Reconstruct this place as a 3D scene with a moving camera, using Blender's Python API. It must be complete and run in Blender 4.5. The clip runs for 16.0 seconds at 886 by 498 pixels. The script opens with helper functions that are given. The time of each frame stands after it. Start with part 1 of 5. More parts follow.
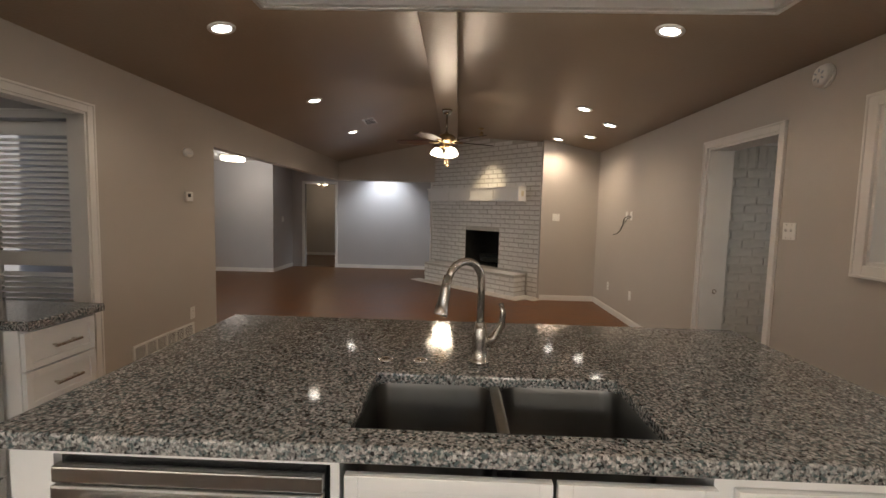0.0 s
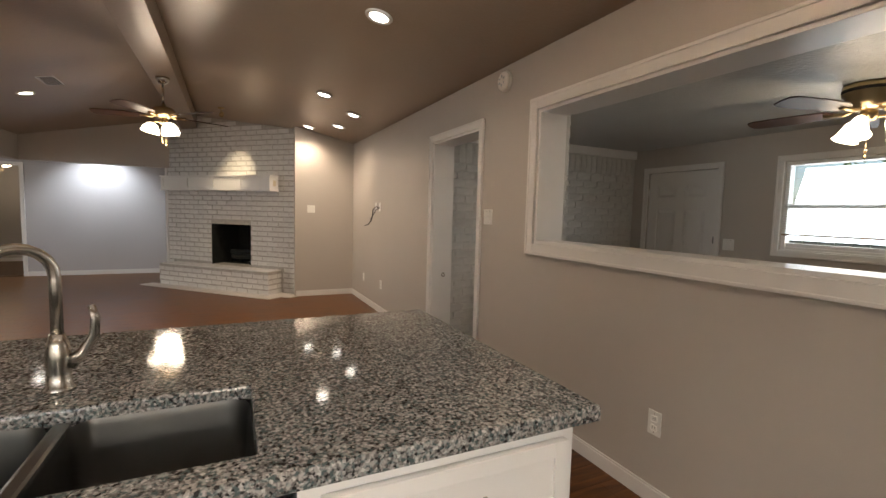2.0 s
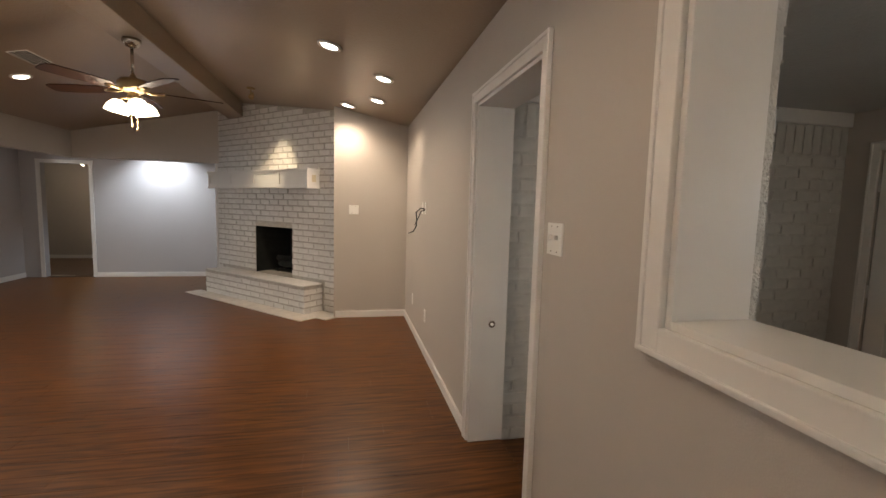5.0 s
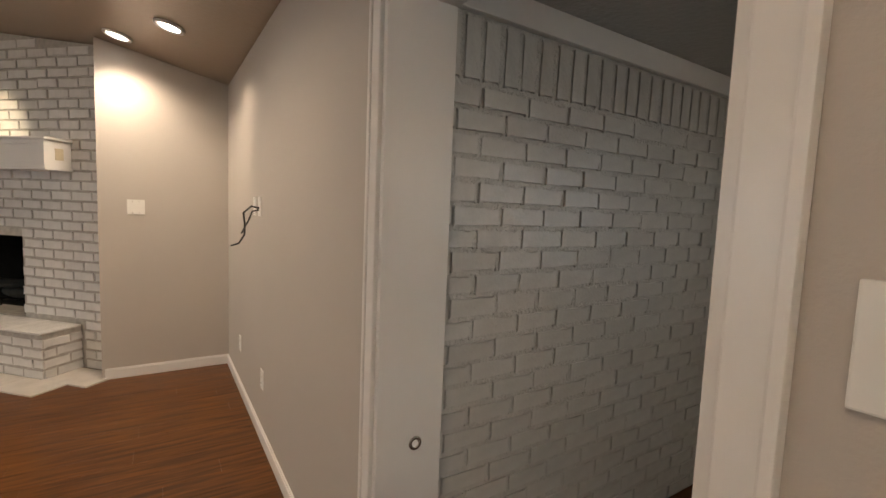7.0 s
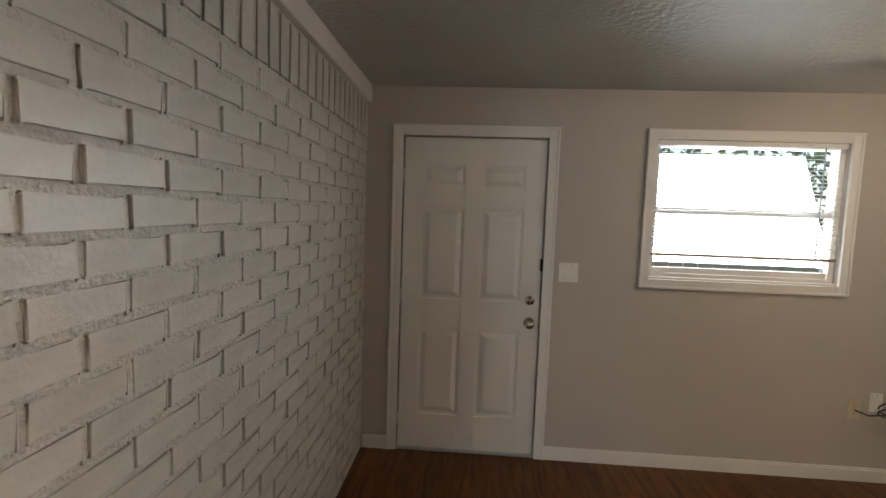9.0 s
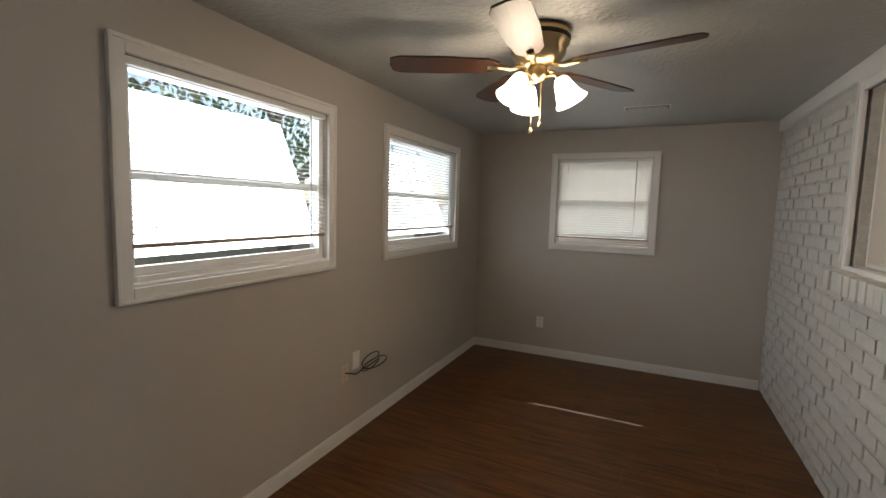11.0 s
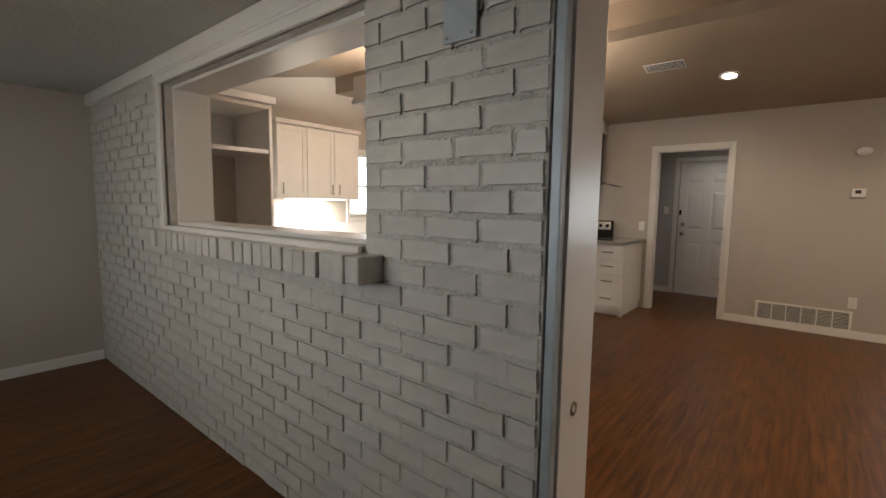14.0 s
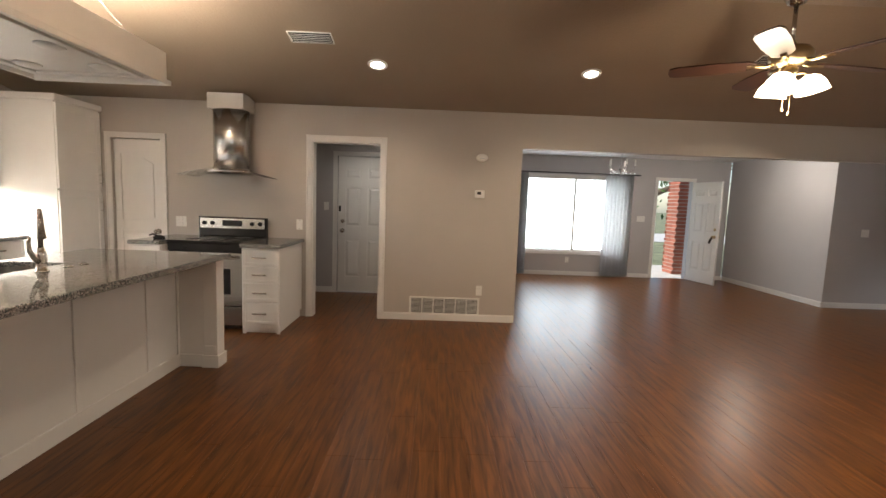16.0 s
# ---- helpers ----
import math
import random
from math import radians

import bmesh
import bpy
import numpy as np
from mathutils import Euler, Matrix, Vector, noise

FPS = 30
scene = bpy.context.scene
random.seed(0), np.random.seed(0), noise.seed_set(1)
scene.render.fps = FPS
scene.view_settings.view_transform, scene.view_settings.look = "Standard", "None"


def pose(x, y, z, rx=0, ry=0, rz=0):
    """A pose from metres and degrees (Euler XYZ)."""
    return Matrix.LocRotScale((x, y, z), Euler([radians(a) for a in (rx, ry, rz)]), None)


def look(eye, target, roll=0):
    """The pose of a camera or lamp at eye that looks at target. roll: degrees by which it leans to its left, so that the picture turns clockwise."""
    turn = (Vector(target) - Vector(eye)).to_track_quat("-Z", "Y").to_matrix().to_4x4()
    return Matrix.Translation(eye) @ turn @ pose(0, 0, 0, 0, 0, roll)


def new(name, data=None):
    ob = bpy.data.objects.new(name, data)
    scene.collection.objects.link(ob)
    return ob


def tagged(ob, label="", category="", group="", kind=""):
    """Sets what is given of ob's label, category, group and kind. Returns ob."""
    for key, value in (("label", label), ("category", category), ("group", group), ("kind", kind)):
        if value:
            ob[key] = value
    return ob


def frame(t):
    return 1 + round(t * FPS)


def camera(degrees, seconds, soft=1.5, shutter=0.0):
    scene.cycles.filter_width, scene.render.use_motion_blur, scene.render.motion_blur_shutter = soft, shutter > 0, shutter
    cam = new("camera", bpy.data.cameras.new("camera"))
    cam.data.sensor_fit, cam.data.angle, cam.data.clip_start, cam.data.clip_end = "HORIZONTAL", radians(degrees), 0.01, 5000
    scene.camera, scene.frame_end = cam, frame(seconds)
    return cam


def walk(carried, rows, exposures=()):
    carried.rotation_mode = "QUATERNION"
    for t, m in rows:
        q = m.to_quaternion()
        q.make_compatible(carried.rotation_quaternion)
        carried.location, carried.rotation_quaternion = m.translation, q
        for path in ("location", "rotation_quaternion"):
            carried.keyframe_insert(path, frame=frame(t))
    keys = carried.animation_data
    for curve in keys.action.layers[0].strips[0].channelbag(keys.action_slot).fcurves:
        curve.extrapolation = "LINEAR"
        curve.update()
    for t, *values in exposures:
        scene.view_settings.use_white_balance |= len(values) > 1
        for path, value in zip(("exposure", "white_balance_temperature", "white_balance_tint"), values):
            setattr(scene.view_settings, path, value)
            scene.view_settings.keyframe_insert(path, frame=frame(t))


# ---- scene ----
cam = camera(89.6, 16.0)
PATH = [
    (0, (1.845, 1.747, 1.405), (1.784, 3.739, 1.239), 1.4),
    (0.5, (1.86, 1.753, 1.403), (1.77, 3.744, 1.237), 1.4),
    (1, (1.949, 1.766, 1.396), (1.977, 3.759, 1.229), 1.2),
    (1.5, (2.093, 1.794, 1.375), (2.51, 3.742, 1.205), 1.3),
    (2, (2.299, 1.885, 1.352), (3.16, 3.683, 1.191), 1.5),
    (2.5, (2.514, 2.052, 1.384), (3.575, 3.739, 1.214), 1.4),
    (3, (2.754, 2.227, 1.385), (3.808, 3.918, 1.216), 1.4),
    (3.5, (3.005, 2.427, 1.43), (3.824, 4.243, 1.25), 1.4),
    (4, (3.183, 2.709, 1.437), (3.685, 4.635, 1.241), 1.5),
    (4.2, (3.238, 2.83, 1.441), (3.642, 4.779, 1.248), 1.5),
    (6.5, (3.507, 4.461, 1.429), (4.196, 6.33, 1.254), 2.2),
    (7, (3.585, 4.78, 1.432), (4.66, 6.457, 1.259), 2.3),
    (7.5, (3.67, 5.069, 1.441), (5.162, 6.388, 1.257), 1.9),
    (8, (3.87, 5.251, 1.456), (5.582, 6.269, 1.269), 2.1),
    (8.5, (4.075, 5.394, 1.444), (5.973, 5.999, 1.273), 2.2),
    (9, (4.244, 5.381, 1.437), (6.233, 5.51, 1.274), 2.0),
    (9.2, (4.325, 5.344, 1.428), (6.318, 5.302, 1.265), 1.8),
    (11.3, (5.388, 5.273, 1.405), (5.938, 3.359, 1.22), 1.7),
    (11.5, (5.433, 5.259, 1.405), (5.811, 3.304, 1.221), 1.8),
    (12, (5.542, 5.3, 1.391), (5.439, 3.31, 1.219), 1.7),
    (12.5, (5.563, 5.369, 1.365), (5.03, 3.449, 1.189), 1.4),
    (13, (5.543, 5.402, 1.347), (4.596, 3.65, 1.173), 1.7),
    (13.5, (5.509, 5.441, 1.333), (4.322, 3.842, 1.155), 1.5),
    (14, (5.445, 5.525, 1.33), (3.905, 4.265, 1.126), 0.8),
    (14.5, (5.225, 5.569, 1.345), (3.456, 4.665, 1.128), 0.9),
    (15, (5.0, 5.502, 1.335), (3.104, 4.896, 1.136), 1.4),
    (15.5, (4.73, 5.435, 1.345), (2.769, 5.095, 1.147), 1.7),
    (16, (4.44, 5.393, 1.375), (2.451, 5.432, 1.17), 2.1),
]
walk(cam, [(t, look(eye, target, lean)) for t, eye, target, lean in PATH], [(0, -0.3), (2.5, 0.1), (4, 0.05), (6.5, 0.15), (7.5, 0.05), (9, 0.85), (11.3, 0.4), (12.5, 0.3), (13, 0.1), (13.5, 0.1), (14.5, 0.15), (15, 0.2), (16, 0.55)])

# ---- world and light ----
world = bpy.data.worlds.new("world")
scene.world = world
world.use_nodes = True
wn = world.node_tree.nodes
sky = wn.new("ShaderNodeTexSky")
sky.sky_type, sky.sun_disc = "NISHITA", False
sky.sun_elevation, sky.sun_rotation = radians(48), radians(172)
world.node_tree.links.new(sky.outputs[0], wn["Background"].inputs[0])
wn["Background"].inputs[1].default_value = 0.15
sun = new("sun", bpy.data.lights.new("sun", "SUN"))
sun.data.energy, sun.data.angle, sun.data.color = 4.0, radians(0.5), (1, 0.95, 0.86)
sun.matrix_world = look((6.1, -6, 7.6), (5.6, 1.6, 0))


def lamp(kind, loc, target, power, color, size=0.06, angle=150, blend=0.6):
    ob = new("lamp_" + kind.lower(), bpy.data.lights.new("lamp", kind))
    ob.data.energy, ob.data.color = power, color
    if kind == "AREA":
        ob.data.size = size
    else:
        ob.data.shadow_soft_size = size
    if kind == "SPOT":
        ob.data.spot_size, ob.data.spot_blend = radians(angle), blend
    ob.matrix_world = look(loc, target)
    return ob


WARM, NEUTRAL, COOL = (1, 0.80, 0.60), (1, 0.92, 0.82), (0.86, 0.93, 1)


# ---- materials ----
def mat(name, color, rough=0.5, metal=0.0, vary=0.06, scale=6.0, bump=0.0, bscale=60.0, emit=0.0, stretch=(1, 1, 1), coat=0.0, rnd=0.0):
    m = bpy.data.materials.new(name)
    m.use_nodes = True
    n, l = m.node_tree.nodes, m.node_tree.links
    b = n["Principled BSDF"]
    b.inputs["Roughness"].default_value, b.inputs["Metallic"].default_value = rough, metal
    b.inputs["Coat Weight"].default_value = coat
    tc, mp = n.new("ShaderNodeTexCoord"), n.new("ShaderNodeMapping")
    mp.inputs["Scale"].default_value = stretch
    l.new(tc.outputs["Object"], mp.inputs[0])
    tx = n.new("ShaderNodeTexNoise")
    tx.inputs["Scale"].default_value, tx.inputs["Detail"].default_value = scale, 6
    l.new(mp.outputs[0], tx.inputs["Vector"])
    ramp = n.new("ShaderNodeValToRGB")
    lo, hi = [max(0, c * (1 - vary)) for c in color], [min(1, c * (1 + vary)) for c in color]
    ramp.color_ramp.elements[0].position, ramp.color_ramp.elements[1].position = 0.3, 0.7
    ramp.color_ramp.elements[0].color, ramp.color_ramp.elements[1].color = (*lo, 1), (*hi, 1)
    l.new(tx.outputs["Fac"], ramp.inputs[0])
    out = ramp.outputs[0]
    if rnd:
        oi, hs = n.new("ShaderNodeObjectInfo"), n.new("ShaderNodeHueSaturation")
        mr = n.new("ShaderNodeMapRange")
        mr.inputs["To Min"].default_value, mr.inputs["To Max"].default_value = 1 - rnd, 1 + rnd
        l.new(oi.outputs["Random"], mr.inputs[0])
        l.new(mr.outputs[0], hs.inputs["Value"])
        l.new(out, hs.inputs["Color"])
        out = hs.outputs[0]
    l.new(out, b.inputs["Base Color"])
    if bump:
        t2, bp = n.new("ShaderNodeTexNoise"), n.new("ShaderNodeBump")
        t2.inputs["Scale"].default_value, t2.inputs["Detail"].default_value = bscale, 4
        bp.inputs["Strength"].default_value, bp.inputs["Distance"].default_value = bump, 0.01
        l.new(mp.outputs[0], t2.inputs["Vector"])
        l.new(t2.outputs["Fac"], bp.inputs["Height"])
        l.new(bp.outputs[0], b.inputs["Normal"])
    if emit:
        b.inputs["Emission Color"].default_value = (*color, 1)
        b.inputs["Emission Strength"].default_value = emit
    return m


def granite_mat():
    m = mat("granite", (0.5, 0.5, 0.5), 0.07)
    n, l = m.node_tree.nodes, m.node_tree.links
    b, tc = n["Principled BSDF"], n["Texture Coordinate"]
    v1, v2, mx, r1, r2 = (n.new(k) for k in ("ShaderNodeTexVoronoi", "ShaderNodeTexNoise", "ShaderNodeMix", "ShaderNodeValToRGB", "ShaderNodeValToRGB"))
    v1.inputs["Scale"].default_value = 165
    v2.inputs["Scale"].default_value, v2.inputs["Detail"].default_value = 115, 5
    for v in (v1, v2):
        l.new(tc.outputs["Object"], v.inputs["Vector"])
    e = r1.color_ramp.elements
    r1.color_ramp.interpolation = "CONSTANT"
    e[0].color, e[1].position, e[1].color = (0.022, 0.021, 0.021, 1), 0.3, (0.11, 0.15, 0.15, 1)
    k = e.new(0.52)
    k.color = (0.22, 0.21, 0.2, 1)
    k = e.new(0.74)
    k.color = (0.52, 0.5, 0.48, 1)
    l.new(v1.outputs["Color"], r1.inputs[0])
    e = r2.color_ramp.elements
    e[0].position, e[0].color, e[1].position, e[1].color = 0.46, (0.03, 0.03, 0.03, 1), 0.6, (0.5, 0.48, 0.46, 1)
    l.new(v2.outputs["Fac"], r2.inputs[0])
    mx.data_type = "RGBA"
    mx.inputs[0].default_value = 0.45
    l.new(r1.outputs[0], mx.inputs[6])
    l.new(r2.outputs[0], mx.inputs[7])
    l.new(mx.outputs[2], b.inputs["Base Color"])
    return m


def wood_floor_mat(name, c0, c1, rough):
    m = mat(name, c0, rough, rnd=0.07)
    n, l = m.node_tree.nodes, m.node_tree.links
    b, tc = n["Principled BSDF"], n["Texture Coordinate"]
    geo, mp, nz, r = (n.new(k) for k in ("ShaderNodeNewGeometry", "ShaderNodeMapping", "ShaderNodeTexNoise", "ShaderNodeValToRGB"))
    mp.inputs["Scale"].default_value = (1.3, 15, 1)
    l.new(geo.outputs["Position"], mp.inputs[0])
    nz.inputs["Scale"].default_value, nz.inputs["Detail"].default_value, nz.inputs["Distortion"].default_value = 2.2, 8, 0.6
    l.new(mp.outputs[0], nz.inputs["Vector"])
    e = r.color_ramp.elements
    e[0].position, e[0].color, e[1].position, e[1].color = 0.32, (*c0, 1), 0.68, (*c1, 1)
    l.new(nz.outputs["Fac"], r.inputs[0])
    hs = n["Hue/Saturation/Value"]
    l.new(r.outputs[0], hs.inputs["Color"])
    b.inputs["Specular IOR Level"].default_value = 0.25
    bp, rr = n.new("ShaderNodeBump"), n.new("ShaderNodeMapRange")
    bp.inputs["Strength"].default_value, bp.inputs["Distance"].default_value = 0.12, 0.004
    l.new(nz.outputs["Fac"], bp.inputs["Height"])
    l.new(bp.outputs[0], b.inputs["Normal"])
    rr.inputs["To Min"].default_value, rr.inputs["To Max"].default_value = rough - 0.08, rough + 0.1
    l.new(nz.outputs["Fac"], rr.inputs[0])
    l.new(rr.outputs[0], b.inputs["Roughness"])
    return m


def glass_mat():
    m = bpy.data.materials.new("clear_glass")
    m.use_nodes = True
    b = m.node_tree.nodes["Principled BSDF"]
    b.inputs["Base Color"].default_value = (0.95, 0.97, 0.97, 1)
    b.inputs["Transmission Weight"].default_value, b.inputs["Roughness"].default_value, b.inputs["IOR"].default_value = 1, 0.02, 1.45
    return m


PAINT = mat("greige_wall_paint", (0.47, 0.43, 0.385), 0.55, vary=0.025, scale=1.5, bump=0.12, bscale=180)
COOLPAINT = mat("grey_wall_paint", (0.45, 0.43, 0.43), 0.55, vary=0.025, scale=1.5, bump=0.12, bscale=180)
# Wall greige taken darker and browner: the unlit ceiling's shade is in the colour.
CEIL = mat("shaded_greige_ceiling_paint", (0.30, 0.226, 0.160), 0.33, vary=0.05, scale=1.2, bump=0.2, bscale=45)
SUNCEIL = mat("textured_ceiling_paint", (0.42, 0.42, 0.40), 0.32, vary=0.06, scale=2, bump=0.9, bscale=38)
WHITECEIL = mat("white_ceiling_paint", (0.75, 0.74, 0.72), 0.6, bump=0.2)
TRIM = mat("white_trim_paint", (0.74, 0.72, 0.69), 0.3, vary=0.03, scale=3, bump=0.05, bscale=30)
CAB = mat("white_cabinet_paint", (0.78, 0.77, 0.75), 0.35, vary=0.02, scale=4, bump=0.03)
BRICKW = mat("white_painted_brick", (0.70, 0.68, 0.65), 0.42, vary=0.07, scale=14, bump=0.55, bscale=70, rnd=0.05)
MORTARW = mat("white_painted_mortar", (0.44, 0.41, 0.37), 0.6, vary=0.2, scale=20, bump=0.7, bscale=90)
BRICKG = mat("grey_painted_brick", (0.56, 0.54, 0.50), 0.36, vary=0.07, scale=14, bump=0.14, bscale=70, rnd=0.05)
MORTARG = mat("grey_painted_mortar", (0.53, 0.51, 0.47), 0.5, vary=0.12, scale=20, bump=0.7, bscale=90)
FLOOR = wood_floor_mat("brown_wood_plank", (0.045, 0.0145, 0.0035), (0.165, 0.064, 0.0155), 0.31)
GRANITE = granite_mat()
STEEL = mat("brushed_stainless_steel", (0.56, 0.55, 0.53), 0.26, 1.0, vary=0.06, scale=5, stretch=(1, 1, 40))
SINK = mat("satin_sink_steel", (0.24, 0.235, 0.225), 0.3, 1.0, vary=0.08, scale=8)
NICKEL = mat("brushed_nickel", (0.55, 0.52, 0.47), 0.24, 1.0, vary=0.04)
BRASS = mat("antique_brass", (0.42, 0.32, 0.18), 0.3, 1.0, vary=0.08)
CHROME = mat("chrome", (0.75, 0.75, 0.75), 0.1, 1.0, vary=0.01)
BLACK = mat("black_enamel", (0.015, 0.015, 0.016), 0.15, vary=0.1)
# Near-black for dark parts, and for shade coloured into recesses, slots and bores.
DARK = mat("plain_dark_and_shade", (0.02, 0.018, 0.016), 0.9, vary=0.3)
SOOT = mat("sooty_firebrick", (0.008, 0.01, 0.009), 0.9, vary=0.4, scale=12, bump=0.5)
BLADE = mat("dark_walnut_blade", (0.05, 0.02, 0.011), 0.42, vary=0.3, scale=6, stretch=(1, 14, 1))
PLASTIC = mat("white_plastic", (0.78, 0.77, 0.73), 0.3, vary=0.01)
ALMOND = mat("almond_plastic", (0.6, 0.52, 0.36), 0.35, vary=0.02)
CABLE = mat("black_cable", (0.02, 0.02, 0.02), 0.4, vary=0.1)
GLASS = glass_mat()
SHADE = mat("lit_frosted_glass", (1, 0.86, 0.66), 0.4, emit=7.0, vary=0.0)
CAN = mat("lit_can_lens", (1, 0.93, 0.82), 0.4, emit=14.0, vary=0.0)
DRUM = mat("lit_drum_glass", (1, 0.9, 0.75), 0.4, emit=5.0, vary=0.0)
BLIND = mat("white_vinyl_slat", (0.78, 0.77, 0.74), 0.4, vary=0.02)
BLINDWOOD = mat("tan_bottom_rail", (0.35, 0.25, 0.17), 0.5, vary=0.1)
CURTAIN = mat("grey_sheer_fabric", (0.72, 0.72, 0.72), 0.85, vary=0.1, bump=0.3, bscale=200)
ct_nodes, ct_links = CURTAIN.node_tree.nodes, CURTAIN.node_tree.links
sheer, sheer_mix = ct_nodes.new("ShaderNodeBsdfTranslucent"), ct_nodes.new("ShaderNodeMixShader")
sheer.inputs[0].default_value = (0.78, 0.78, 0.78, 1)
sheer_mix.inputs[0].default_value = 0.6
ct_links.new(ct_nodes["Principled BSDF"].outputs[0], sheer_mix.inputs[1])
ct_links.new(sheer.outputs[0], sheer_mix.inputs[2])
ct_links.new(sheer_mix.outputs[0], ct_nodes["Material Output"].inputs[0])
TILE = mat("pale_stone_tile", (0.55, 0.51, 0.46), 0.4, vary=0.1, scale=9, bump=0.1, rnd=0.05)
REDBRICK = mat("red_brick", (0.32, 0.11, 0.07), 0.8, vary=0.25, scale=30, bump=0.5, rnd=0.2)
BARK = mat("grey_brown_bark", (0.16, 0.12, 0.09), 0.9, vary=0.4, scale=9, bump=1.0, bscale=20, stretch=(1, 1, 0.2))
LEAF = mat("green_leaf", (0.09, 0.16, 0.04), 0.6, vary=0.4, scale=3)
GRASS = mat("lawn_and_leaf_litter", (0.16, 0.17, 0.09), 0.9, vary=0.5, scale=2, bump=0.6, bscale=20)
CONCRETE = mat("pale_concrete", (0.5, 0.48, 0.45), 0.8, vary=0.1, bump=0.3)
FENCE = mat("weathered_fence_wood", (0.3, 0.25, 0.2), 0.8, vary=0.25, stretch=(8, 8, 1), bump=0.4)
EXTWALL = mat("exterior_brick_tone", (0.34, 0.2, 0.15), 0.85, vary=0.2, scale=12, bump=0.4)
ROOF = mat("grey_roof_shingle", (0.14, 0.13, 0.12), 0.9, vary=0.25, scale=15, bump=0.4)
STRIPMETAL = mat("grey_weatherstrip", (0.40, 0.45, 0.49), 0.45, 0.2, vary=0.1, scale=9)


# ---- geometry helpers ----
def box(bm, x0, x1, y0, y1, z0, z1, bev=0.0):
    r = bmesh.ops.create_cube(bm, size=1, matrix=Matrix.Translation(((x0 + x1) / 2, (y0 + y1) / 2, (z0 + z1) / 2)) @ Matrix.Diagonal((abs(x1 - x0), abs(y1 - y0), abs(z1 - z0), 1)))
    if bev:
        es = list({e for v in r["verts"] for e in v.link_edges})
        bmesh.ops.bevel(bm, geom=es, offset=bev, segments=2, profile=0.6, affect="EDGES")
    return bm


def bx(x0, x1, y0, y1, z0, z1, bev=0.004):
    return box(bmesh.new(), x0, x1, y0, y1, z0, z1, bev)


def lathe(profile, seg=24, m=Matrix(), bm=None):
    """Turns (radius, z) pairs round the z axis."""
    bm = bm or bmesh.new()
    rings = []
    for r, z in profile:
        rings.append([bm.verts.new(m @ Vector((r * math.cos(a), r * math.sin(a), z))) for a in (2 * math.pi * k / seg for k in range(seg))])
    for a, b in zip(rings, rings[1:]):
        for k in range(seg):
            f = bm.faces.new((a[k], a[(k + 1) % seg], b[(k + 1) % seg], b[k]))
            f.smooth = True
    for ring, flip in ((rings[0], True), (rings[-1], False)):
        if (ring[0].co - ring[seg // 2].co).length > 1e-4:
            bm.faces.new(ring[::-1] if flip else ring)
    bmesh.ops.recalc_face_normals(bm, faces=bm.faces[:])
    return bm


def tube(points, radius, seg=10, bm=None):
    bm = bm or bmesh.new()
    pts = [Vector(p) for p in points]
    rings = []
    for i, p in enumerate(pts):
        d = (pts[min(i + 1, len(pts) - 1)] - pts[max(i - 1, 0)]).normalized()
        u = d.cross(Vector((0.31, 0.12, 0.94))).normalized()
        w = d.cross(u)
        r = radius(i / (len(pts) - 1)) if callable(radius) else radius
        rings.append([bm.verts.new(p + r * (math.cos(a) * u + math.sin(a) * w)) for a in (2 * math.pi * k / seg for k in range(seg))])
    for a, b in zip(rings, rings[1:]):
        for k in range(seg):
            bm.faces.new((a[k], a[(k + 1) % seg], b[(k + 1) % seg], b[k])).smooth = True
    bm.faces.new(rings[0][::-1])
    bm.faces.new(rings[-1])
    return bm


def prism(outline, z0, z1, m=Matrix(), bm=None):
    """A flat outline of (x, y) made solid from z0 to z1."""
    bm = bm or bmesh.new()
    a = [bm.verts.new(m @ Vector((x, y, z0))) for x, y in outline]
    b = [bm.verts.new(m @ Vector((x, y, z1))) for x, y in outline]
    bm.faces.new(a[::-1])
    bm.faces.new(b)
    for k in range(len(a)):
        q = (k + 1) % len(a)
        bm.faces.new((a[k], a[q], b[q], b[k]))
    bmesh.ops.recalc_face_normals(bm, faces=bm.faces[:])
    return bm


def mesh_of(name, bm, material):
    me = bpy.data.meshes.new(name)
    bm.to_mesh(me)
    bm.free()
    me.materials.append(material)
    return me


def part(name, bm, material, parent=None, label="", m=None):
    ob = new(name, mesh_of(name, bm, material))
    if parent:
        ob.parent = parent
    if m is not None:
        ob.matrix_basis = m
    return tagged(ob, label)


def thing(name, label, category, m=Matrix(), group=""):
    ob = new(name)
    ob.empty_display_size = 0.1
    ob.matrix_basis = m
    return tagged(ob, label, category, group)


def structure(name, bm, material, label, category="wall"):
    return tagged(part(name, bm, material), label, category, kind="structure")


